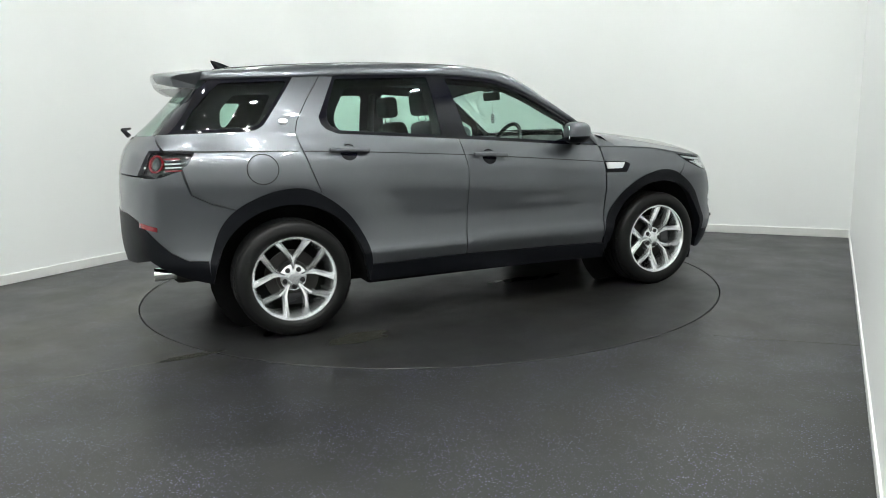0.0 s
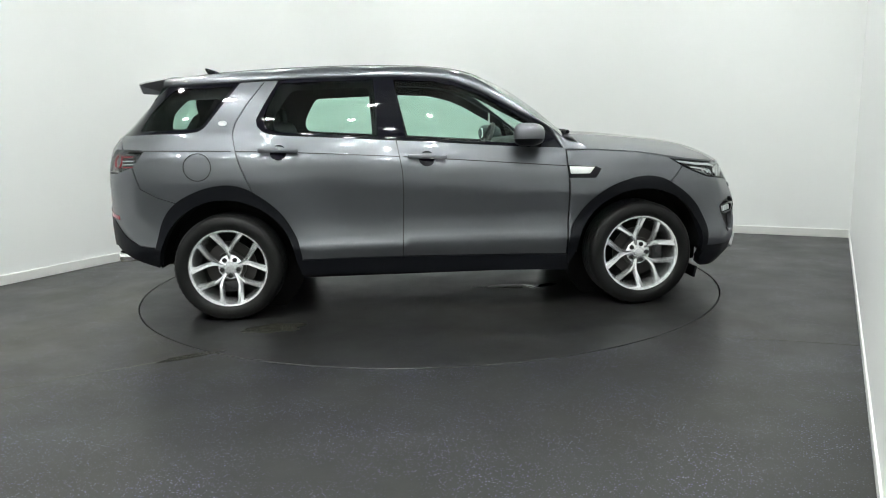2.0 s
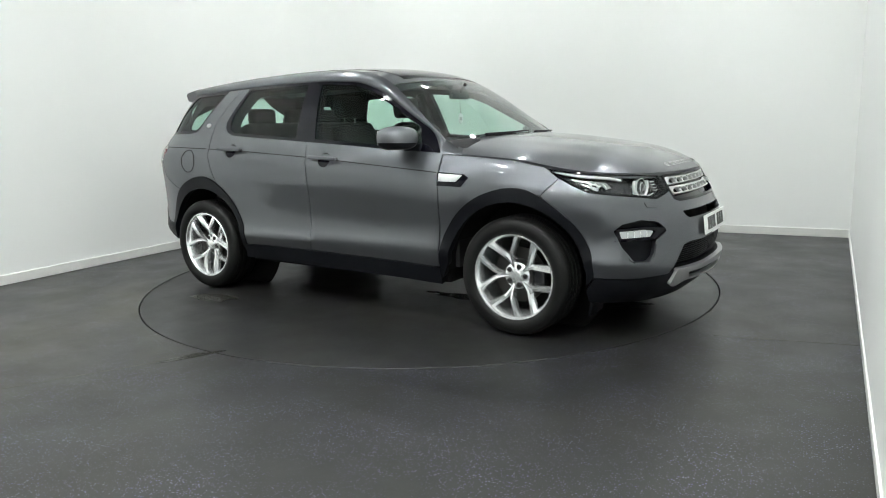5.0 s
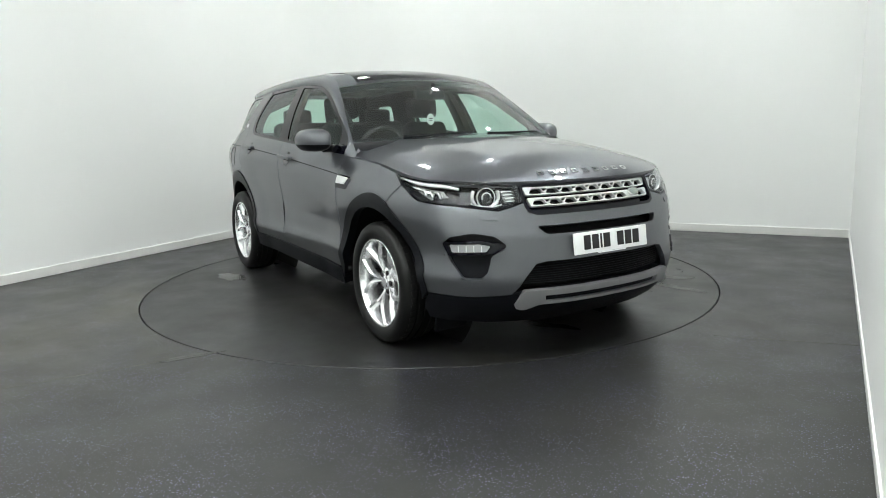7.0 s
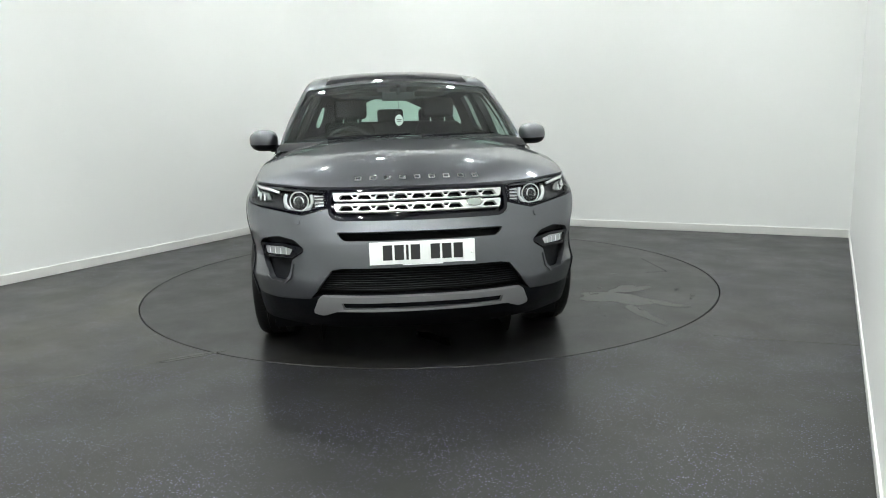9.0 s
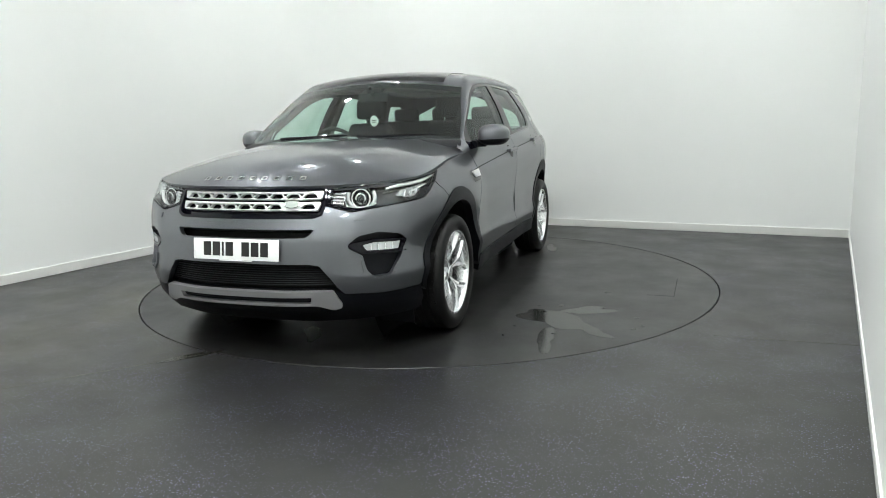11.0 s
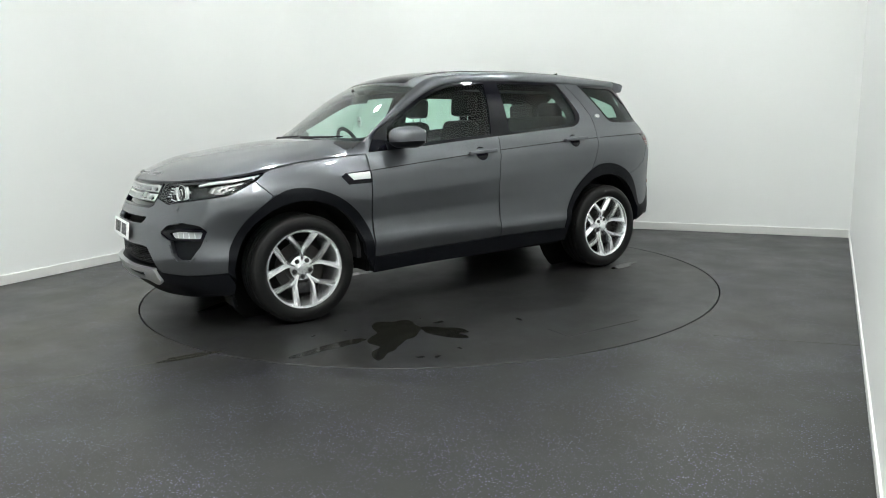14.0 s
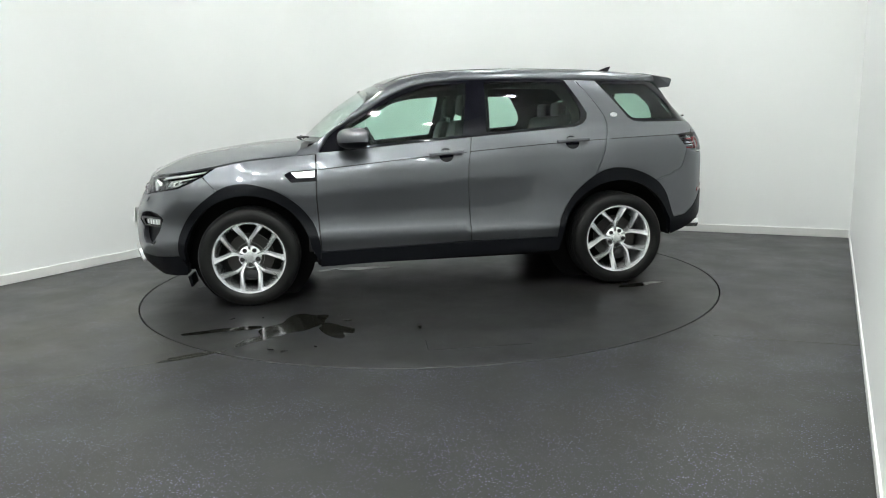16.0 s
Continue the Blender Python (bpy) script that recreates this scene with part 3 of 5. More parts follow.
def body_panels():
    both("front_door", SS([(-0.228 + G, 0.395), (-0.21 + G, 0.80), (-0.212 + G, 0.952), (-0.247 + G, 1.147), (0.15, 1.118), (0.513, 1.089), (0.866, 1.068), (0.868, 0.953),
                           (0.877 - G, 0.753), (0.862 - G, 0.372)][::-1]), PAINT, label="grey metallic front door")
    both("rear_door", SS([(-0.228 - G, 0.395), (-0.21 - G, 0.80), (-0.212 - G, 0.952), (-0.247 - G, 1.147), (-0.7, 1.178), (-1.045, 1.202), (-1.11, 1.228), (-1.140, 1.262), (-1.147, 1.305), (-1.075, 1.44), (-1.012, 1.551),
                          (-1.097 + G, 1.553), (-1.2, 1.41), (-1.280 + G, 1.285), (-1.297 + G, 1.22), (-1.286 + G, 1.156), (-1.235, 1.0), (-1.178 + G, 0.846)]
                         + arch_cut(RARCH, -1.165, -0.5)[::-1] + [(-0.885, 0.395)]), PAINT, label="grey metallic rear door")
    both("rear_quarter_panel", SS([(-1.097 - G, 1.553), (-1.2 - 2 * G, 1.41), (-1.280 - G, 1.285), (-1.297 - G, 1.22), (-1.286 - G, 1.156), (-1.235 - 2 * G, 1.0), (-1.178 - G, 0.85)]
                                  + arch_cut(RARCH, -1.66, -1.19) + [(-1.668, 0.785), (-1.80, 0.826), (-1.907 + G, 0.883), (-1.945 + G, 1.032), (-1.912, 1.054), (-1.866, 1.124), (-1.93, 1.131), (-2.03, 1.134),
                                  (-2.055, 1.22), (-1.60, 1.226), (-1.52, 1.235), (-1.475, 1.262), (-1.26, 1.546)]), PAINT, label="grey metallic rear wing")
    both("front_wing", SS([(0.868 + G, 0.40)] + [(0.883, 0.753), (0.874 + G, 0.953), (0.872 + G, 1.06), (1.052, 1.048), (1.352, 1.024), (1.55, 0.988), (1.60, 0.958), (1.6455 - G, 0.929), (1.556 - G, 0.837)]
                          + arch_cut(FARCH, 0.85, 1.54)[::-1]), PAINT, label="grey metallic front wing")
    # front bumper with its air slot and lamp recesses
    fog = [F(0.832, 0.645), F(0.808, 0.680), F(0.72, 0.698), F(0.635, 0.682), F(0.588, 0.640), F(0.592, 0.618), F(0.652, 0.580), F(0.672, 0.500), F(0.700, 0.466), F(0.765, 0.470), F(0.806, 0.555)]
    slot = rounded([F(-0.425, 0.722), F(0.425, 0.722), F(0.385, 0.680), F(-0.385, 0.680)], 0.02)
    half = ([F(0, 0.772), F(0.41, 0.775), F(0.45, 0.79), F(0.455, 0.835), F(0.50, 0.822), F(0.59, 0.80), F(0.68, 0.815)] + SS([(1.93, 0.835), (1.813, 0.853), (1.72, 0.892), (1.6455 + G, 0.926), (1.556 + G, 0.834)])
            + SS([p for p in FARCH if p[0] > 1.56]) + [F(0.72, 0.375), F(0.565, 0.385), F(0.535, 0.42), F(0.45, 0.535), F(0.40, 0.545), F(0, 0.548)])
    across("front_bumper", half, PAINT, 0.03, 0.04, holes=[slot] + mirror_hole(rounded(fog, 0.012)), label="grey metallic front bumper")
    rear = ([B(0, 1.0), B(0.6, 0.985), B(0.74, 0.975)] + SS([(-2.06, 0.982), (-1.952, 1.018), (-1.907 - G, 0.878), (-1.80, 0.821), (-1.669, 0.780)])
            + SS([p for p in RARCH if p[0] < -1.69]) + SS([(-1.845, 0.50), (-1.95, 0.508), (-2.036, 0.552), (-2.14, 0.66), (-2.20, 0.735)]) + [B(0.45, 0.765), B(0, 0.77)])
    across_back("rear_bumper", rear, PAINT, 0.03, 0.05, label="grey metallic rear bumper")
    low = SS([(-1.845, 0.495), (-1.83, 0.36), (-1.95, 0.395), (-2.07, 0.45), (-2.15, 0.50)]) + [B(0.5, 0.47), B(0, 0.44)]
    across_back("rear_lower_bumper", [B(0, 0.766), B(0.45, 0.761)] + SS([(-2.20, 0.731), (-2.14, 0.656), (-2.036, 0.548), (-1.95, 0.504)]) + low, CLAD, 0.05, 0.05, 0.004, label="black plastic lower rear bumper")
    across_back("tailgate", [B(0, 1.215), B(0.5, 1.215), B(0.70, 1.215)] + SS([(-2.06, 1.214), (-2.045, 1.135)]) + [B(0.66, 1.135), B(0.62, 0.993), B(0, 1.006)], PAINT, 0.02, 0.05, label="grey metallic tailgate")
    across_back("rear_window", [B(0, 1.22), B(0.5, 1.22), B(0.72, 1.22), B(0.60, 1.535), B(0, 1.545)], REAR_GLASS, 0.004, 0.06, -0.004, label="dark tinted rear window")
    # black cladding
    f_in = arc(1.37, 0.352, 0.442, 8, 174)
    both("front_wheel_arch", SS([(0.878, 0.30)] + FARCH[:-1] + [(1.84, 0.38), (1.80, 0.34)] + f_in), CLAD, 0.05, 0.04, 0.007, label="black plastic wheel arch trim")
    r_in = arc(-1.37, 0.352, 0.448, 172, 4)
    both("rear_wheel_arch", SS([(-0.895, 0.30)] + RARCH[:-1] + [(-1.83, 0.36)] + r_in), CLAD, 0.05, 0.04, 0.007, label="black plastic wheel arch trim")
    both("sill", SS([(-0.89, 0.392), (-0.35, 0.392), (0.868, 0.366), (0.875, 0.262), (-0.35, 0.285), (-0.90, 0.292)]), CLAD, 0.10, 0.06, 0.010, label="black plastic sill trim")
    lower = [F(0, 0.40), F(0.535, 0.395), F(0.57, 0.38), F(0.72, 0.37)] + SS([(1.845, 0.38), (1.80, 0.30), (1.81, 0.24)]) + [F(0.62, 0.215), F(0.4, 0.205), F(0, 0.205)]
    across("front_lower_bumper", lower, CLAD, 0.06, 0.05, -0.004, label="black plastic lower front bumper")
    # shade in the flank's crease, laid on as thin dark strips
    for x0, x1 in ((-2.03, -1.30), (-1.27, -0.224), (-0.205, 0.858)):
        xs = np.linspace(x0, x1, 14)
        both("belt_line", SS([(x, float(CREASE(x)) + 0.003) for x in xs] + [(x, float(CREASE(x)) - 0.003) for x in xs[::-1]]), DARK, 0.0, 0.08, 0.0012, label="dark crease line along the flank")


DLO_TOP = soft_line([(0.848, 1.072), (0.761, 1.192), (0.65, 1.262), (0.553, 1.319), (0.342, 1.444), (0.2, 1.505), (0.056, 1.541), (-0.27, 1.564), (-0.7, 1.566), (-1.1, 1.555), (-1.26, 1.548),
                     (-1.72, 1.536), (-1.80, 1.53)], 4)
EDGE = soft_line([(0.90, 0.80, 1.085), (0.86, 0.798, 1.142), (0.73, 0.768, 1.243), (0.62, 0.735, 1.326), (0.48, 0.692, 1.430), (0.36, 0.660, 1.511), (0.22, 0.630, 1.580), (0.0, 0.608, 1.622), (-0.35, 0.590, 1.640),
                  (-0.8, 0.590, 1.640), (-1.3, 0.58, 1.622), (-1.70, 0.57, 1.592), (-1.78, 0.565, 1.585)], 4)


def greenhouse():
    # pillar and roof side: a rounded band between the windows and the roof
    A = []
    for x, z in DLO_TOP:
        A.append(np.array(at(S(x, z))[0]))
    E = [np.array(p) for p in EDGE]
    rows = []
    for a, e in zip(A, E):
        row = []
        for t in np.linspace(0, 1, 7):
            p = a * (1 - t) + e * t
            p = p + np.array([0.0, 0.016, 0.012]) * math.sin(math.pi * t)
            row.append(p)
        rows.append([a - np.array([0, 0.02, 0.0])] + row)
    for flip in (False, True):
        strip("roof_side", [r[::-1] for r in rows], PAINT, car, flip, "grey metallic windscreen pillar and roof edge")
    # roof
    k0 = 20
    edge = E[k0:]
    rows = []
    for i, e in enumerate(edge):
        front = max(0.0, 1 - i / 8)
        row = []
        for a in np.linspace(-1, 1, 21):
            row.append((e[0] + 0.07 * front * (1 - a * a), a * e[1], e[2] + (0.04 + 0.012 * front) * (1 - a * a)))
        rows.append(row)
    strip("roof", rows, PAINT, car, False, "grey metallic roof skin")
    strip("roof_glass", [[(p[0], p[1], p[2] + 0.003) for p in r[2:-2]] for r in rows[1:-5]], GLOSS, car, False, "black panoramic roof glass")
    # windscreen
    rows, frit = [], []
    rim = E[4:k0 + 1]
    n = len(rim) - 1
    for i, e in enumerate(rim):
        t = i / n
        cx, cz = 0.135 * (1 - t) + 0.07 * t, 0.012 * (1 - t) + 0.052 * t
        bow = 0.02 * math.sin(math.pi * t)
        rows.append([(e[0] + (cx + bow) * (1 - a * a), a * e[1], e[2] + (cz + bow) * (1 - a * a)) for a in np.linspace(-1, 1, 21)])
    ws = strip("windscreen", [r[::-1] for r in rows][::-1], SCREEN, car, False, "clear green-tinted windscreen")
    ws.visible_shadow = False
    inset = lambda r: [(p[0] - 0.006, p[1], p[2] - 0.006) for p in r]
    strip("windscreen_border", [inset(r) for r in rows[-3:]], GLOSS, car, False, "black printed border")
    strip("windscreen_border", [inset(r) for r in rows[:2]], GLOSS, car, False, "black printed border")
    # cowl under the screen
    base = rows[0]
    strip("cowl", [[(p[0] - 0.02, p[1], p[2] + 0.004) for p in base], [(p[0] + 0.05, p[1] * 1.03, p[2] - 0.012) for p in base], [(p[0] + 0.10, p[1] * 1.04, p[2] - 0.05) for p in base]], CLAD, car, False, "black plastic cowl")
    for flip in (False, True):
        low = [(0.85, 0.868, 1.060), (0.93, 0.866, 1.060), (1.01, 0.862, 1.056)]
        mid = [(0.85, 0.850, 1.105), (0.925, 0.845, 1.092), (1.0, 0.846, 1.076)]
        top = [(0.855, 0.800, 1.150), (0.92, 0.800, 1.118), (0.99, 0.815, 1.092)]
        strip("wing_corner", [top, mid, low], PAINT, car, flip, "grey metallic corner under the windscreen pillar")
    # window surrounds and panes
    top = [p for p in DLO_TOP if -1.011 < p[0] < 0.85]
    front_pane = rounded([(-0.255, 1.545), (0.04, 1.525), (0.20, 1.482), (0.33, 1.427), (0.50, 1.327), (0.66, 1.232), (0.695, 1.105), (0.5, 1.112), (0.15, 1.14), (-0.185, 1.166)], 0.015)
    rear_pane = rounded([(-0.385, 1.55), (-1.0, 1.538), (-1.085, 1.36), (-1.098, 1.30), (-1.085, 1.25), (-1.03, 1.222), (-0.7, 1.2), (-0.362, 1.175)], 0.015)
    frame_line = top + [(-1.012, 1.551), (-1.075, 1.44), (-1.147, 1.305), (-1.140, 1.262), (-1.11, 1.228), (-1.045, 1.202), (-0.7, 1.178), (-0.247, 1.147), (0.15, 1.118), (0.513, 1.089), (0.848, 1.072)]
    both("window_surround", SS(frame_line), GLOSS, 0.03, 0.05, -0.002, [SS(front_pane), SS(rear_pane)], "gloss black window surround")
    quarter_line = [(-1.26, 1.546), (-1.475, 1.262), (-1.52, 1.235), (-1.60, 1.226), (-2.055, 1.22), (-1.94, 1.36), (-1.73, 1.536)]
    quarter_pane = rounded([(-1.295, 1.525), (-1.49, 1.275), (-1.54, 1.25), (-1.93, 1.245), (-1.84, 1.37), (-1.69, 1.515)], 0.03)
    both("quarter_surround", SS(quarter_line), GLOSS, 0.03, 0.05, -0.002, [SS(quarter_pane)], "gloss black rear window surround")
    both("rear_pillar", SS([(-1.73, 1.536), (-1.94, 1.36), (-2.055, 1.22)]) + [B(0.72, 1.218), B(0.665, 1.38), B(0.60, 1.537)], GLOSS, 0.02, 0.05, -0.003, label="gloss black rear pillar")
    for name, poly, mat in (("front_door_window", front_pane, GLASS), ("rear_door_window", rear_pane, GLASS), ("quarter_window", quarter_pane, REAR_GLASS)):
        for ob in both(name, SS(poly), mat, 0.0, 0.06, -0.007, label="green-tinted side window"):
            ob.visible_shadow = False
    # tail spoiler
    e = E[-3]
    rows = []
    for dx, dz, w in ((0.0, 0.0, 1.0), (-0.10, -0.012, 0.99), (-0.20, -0.022, 0.97), (-0.248, -0.032, 0.95), (-0.252, -0.040, 0.95), (-0.238, -0.085, 0.94), (-0.228, -0.092, 0.93), (-0.12, -0.098, 0.93), (0.02, -0.100, 0.92)):
        rows.append([(e[0] + dx * (0.74 + 0.26 * (1 - a ** 4)) - 0.03 * (1 - a * a), a * e[1] * w * 1.02, e[2] + dz + 0.045 * (1 - a * a)) for a in np.linspace(-1, 1, 21)])
    strip("tail_spoiler", rows, PAINT, car, False, "grey metallic tail spoiler")
    for s in (0, -1):
        bm = bmesh.new()
        bm.faces.new([bm.verts.new(Vector(r[s])) for r in rows])
        part("spoiler_end", bm, PAINT, car)


def bonnet():
    """A skin from the side edges to the middle: s runs forward along the edge, a across from right to left."""
    side_z = smooth_curve([0.873, 1.052, 1.352, 1.563, 1.70, 1.83], [1.066, 1.054, 1.030, 0.996, 0.974, 0.959])
    mid_z = smooth_curve([0.90, 0.985, 1.17, 1.54, 1.815, 2.01, 2.09, 2.13], [1.176, 1.174, 1.164, 1.121, 1.075, 1.004, 0.962, 0.934])
    edge = [at(S(x, float(side_z(x))))[0] for x in np.linspace(0.885, 1.83, 12)] + [at(F(y, z))[0] for y, z in ((0.70, 0.948), (0.60, 0.941))]
    edge = np.array(soft_line([tuple(p) for p in edge], 6))
    along = np.concatenate([[0], np.cumsum(np.linalg.norm(np.diff(edge, axis=0), axis=1))])
    along /= along[-1]
    lip = smooth_curve([0, 0.15, 0.3, 0.45, 0.601], [at(F(y, 0.936))[0].x for y in (1e-3, 0.15, 0.3, 0.45, 0.60)])

    def hood(s, a):
        xe, ye, ze = (float(np.interp(s, along, edge[:, k])) for k in range(3))
        nose = float(lip(abs(a) * 0.6) - lip(0.6))
        x = xe + (1 - s) * 0.10 * (1 - a * a) + s * nose
        xc = xe + (1 - s) * 0.10 + s * float(lip(0) - lip(0.6))
        zc = float(mid_z(xc))
        fade = min(1, max(0, (2.05 - xc) / 0.35))
        crease = 0.008 / (1 + math.exp((abs(a) * ye - 0.47 - 0.10 * (1 - s)) / 0.022))
        g = 0.42 * a * a + 0.58 * a ** 4
        return Vector((x + 0.003, a * ye, ze + 0.002 + (zc - ze) * (1 - g) + fade * (crease - 0.008 * (1 - a ** 4))))

    ss, aa = np.linspace(0, 1, 49), np.sin(np.linspace(-1, 1, 61) * math.pi / 2 * 0.8) / math.sin(math.pi / 2 * 0.8)
    verts = [hood(s, a) for s in ss for a in aa]
    n = len(aa)
    faces = [(i * n + j, i * n + j + 1, i * n + n + j + 1, i * n + n + j)[::-1] for i in range(len(ss) - 1) for j in range(n - 1)]
    rim = [hood(s, -1) for s in ss] + [hood(1, a) for a in aa[1:]] + [hood(s, 1) for s in ss[::-1][1:]]
    k = len(verts)
    verts += rim + [Vector((p.x - 0.006, p.y * 0.992, p.z - 0.03)) for p in rim]
    faces += [(k + i, k + i + 1, k + len(rim) + i + 1, k + len(rim) + i) for i in range(len(rim) - 1)]
    mesh_part("bonnet", verts, faces, PAINT, car, "grey metallic bonnet with raised middle")
    # maker's word at the leading edge, as plain open shapes
    for i in range(9):
        y = -0.30 + 0.60 * i / 8
        s0 = 0.925
        a = y / float(np.interp(s0, along, edge[:, 1]))
        p, u, v = hood(s0, a), hood(s0, a + 0.02) - hood(s0, a - 0.02), hood(s0 - 0.02, a) - hood(s0 + 0.02, a)
        u.normalize()
        w = u.cross(-v).normalized()
        w = w if w.z > 0 else -w
        v = w.cross(u)
        m = Matrix(((u.x, v.x, w.x, p.x), (u.y, v.y, w.y, p.y), (u.z, v.z, w.z, p.z), (0, 0, 0, 1)))
        bm = bmesh.new()
        for d in (-1, 1):
            box((0.006, 0.034, 0.006), m @ Matrix.Translation((d * 0.014, 0, 0.004)), bm=bm)
            box((0.022, 0.006, 0.006), m @ Matrix.Translation((0, d * 0.014, 0.004)), bm=bm)
        part("letter_bar", bm, CHROME, car, "small chrome letter shape")


body_panels()
greenhouse()
bonnet()


# ------------------------------------------------------------------ lamps, grille and trim
def grid_part(name, f, nu, nv, mat, parent, label="", closed_u=True):
    """A skin from a function of (0..1, 0..1)."""
    rows = [[f(i / nu, j / nv) for i in range(nu if closed_u else nu + 1)] for j in range(nv + 1)]
    return strip(name, rows, mat, parent, False, label, closed=closed_u)


def disc_on(name, w, lift, profile, mat, parent, label="", forward=None, seg=32):
    """A turned piece set on the skin at w, facing outwards (or along forward)."""
    p, n = at(w, lift)
    d = Vector(forward) if forward else n
    m = Matrix.Translation(p) @ d.to_track_quat("Z", "Y").to_matrix().to_4x4()
    return part(name, lathe(profile, seg, m), mat, parent, label, smooth=40)


def flip_all(root):
    """A mirrored twin of a part and its own parts for the other flank."""
    made = {}
    for o in (root, *root.children_recursive):
        me = o.data.copy()
        if "custom_normal" in me.attributes:
            me.attributes.remove(me.attributes["custom_normal"])
        bm = bmesh.new()
        bm.from_mesh(me)
        for v in bm.verts:
            v.co.y = -v.co.y
        bmesh.ops.reverse_faces(bm, faces=bm.faces)
        bm.to_mesh(me)
        bm.free()
        c = new(o.name.split(".")[0], me)
        c.parent = made.get(o.parent, o.parent)
        c.visible_shadow = o.visible_shadow
        for k in ("label", "category"):
            if k in o:
                c[k] = o[k]
        made[o] = c
    return made[root]


def left(name, poly, mat, parent, depth=0.02, step=0.04, lift=0.0, holes=(), label=""):
    return patch(name, poly, skin, mat, parent, depth, step, lift, holes, False, label)


def headlamp():
    line = (SS([(1.572, 0.983), (1.70, 0.966), (1.83, 0.955)]) + [F(0.70, 0.945), F(0.6, 0.937), F(0.462, 0.925), F(0.458, 0.842), F(0.50, 0.828), F(0.59, 0.807), F(0.68, 0.822)]
            + SS([(1.93, 0.842), (1.813, 0.860), (1.725, 0.898), (1.66, 0.934)]))
    root = left("headlamp", line, LAMP_BLACK, car, 0.0, 0.03, -0.055, label="dark headlamp with clear cover and chrome rings")
    left("lamp_bezel", line, GLOSS, root, 0.05, 0.03, -0.004, [[(l[0] * 0.94 + 0.06 * np.mean([q[0] for q in line]), l[1] * 0.86 + 0.14 * np.mean([q[1] for q in line])) for l in line]])
    cover = left("lamp_cover", line, COVER, root, 0.0, 0.03, 0.001, label="clear lamp cover")
    cover.visible_shadow = False
    fw = (0.97, 0.22, 0.06)
    c = F(0.622, 0.884)
    disc_on("projector_housing", c, -0.045, [(0.054, -0.02), (0.054, 0.012), (0.051, 0.018), (0.046, 0.018), (0.042, 0.006), (0.040, -0.01), (0, -0.01)], CHROME, root, "chrome projector ring", fw)
    disc_on("projector_lens", c, -0.045, [(0.041, 0.0), (0.038, 0.010), (0.028, 0.018), (0.014, 0.022), (0, 0.023)], PROJECTOR, root, "dark round projector lens", fw)
    disc_on("lens_ring", c, -0.045, [(0.026, 0.016), (0.027, 0.024), (0.022, 0.026), (0.020, 0.018)], CHROME, root, "thin chrome ring in the lens", fw)
    p, _ = at(c, -0.03)
    m = Matrix.Translation(p) @ Vector(fw).to_track_quat("Z", "Y").to_matrix().to_4x4()
    pts = [m @ Vector((0.072 * math.cos(a), 0.062 * math.sin(a), 0.002)) for a in np.linspace(2.7, 6.8, 30)]
    part("running_light", tube(pts, 0.0095, 8), LAMP_WHITE, root, "white running light guide", smooth=60)
    # silver box with fins towards the grille
    left("inner_reflector", rounded([F(0.545, 0.912), F(0.470, 0.905), F(0.470, 0.856), F(0.535, 0.846)], 0.008), REFLECTOR, root, 0.02, 0.03, -0.034, label="silver inner reflector")
    for k in range(4):
        pts = [at(F(y, 0.904 - 0.0155 * k - 0.05 * (y - 0.47)), -0.028)[0] for y in np.linspace(0.474, 0.538 - 0.003 * k, 5)]
        part("reflector_fin", tube(pts, 0.0055, 6), CHROME, root, smooth=60)
    # light guide along the upper edge, silver wedge under it
    pts = [at(w, -0.016)[0] for w in SS([(1.60, 0.970), (1.68, 0.957), (1.76, 0.945), (1.84, 0.938), (1.90, 0.930), (1.945, 0.915)])]
    part("running_light", tube(pts, [0.004, 0.007, 0.009, 0.009, 0.009, 0.007], 8), LAMP_WHITE, root, "white running light guide", smooth=60)
    left("outer_reflector", SS([(1.70, 0.938), (1.80, 0.927), (1.90, 0.912), (1.925, 0.885), (1.86, 0.878), (1.78, 0.900)]), REFLECTOR, root, 0.02, 0.03, -0.036, label="silver outer reflector")
    pts = [at(w, -0.028)[0] for w in SS([(1.72, 0.926), (1.80, 0.912), (1.87, 0.892)])]
    part("indicator", tube(pts, 0.008, 8), CHROME, root, smooth=60)
    for x0, z0 in ((1.80, 0.917), (1.84, 0.910), (1.88, 0.903)):
        pts = [at(S(x0 + 0.012 * k, z0 - 0.012 * k), -0.026)[0] for k in range(3)]
        part("reflector_fin", tube(pts, 0.005, 6), LAMP_WHITE, root, smooth=60)
    pts = [at(F(y, z), -0.03)[0] for y, z in ((0.555, 0.842), (0.60, 0.832), (0.66, 0.836), (0.70, 0.850))]
    part("reflector_lip", tube(pts, 0.006, 6), CHROME, root, smooth=60)
    flip_all(root)


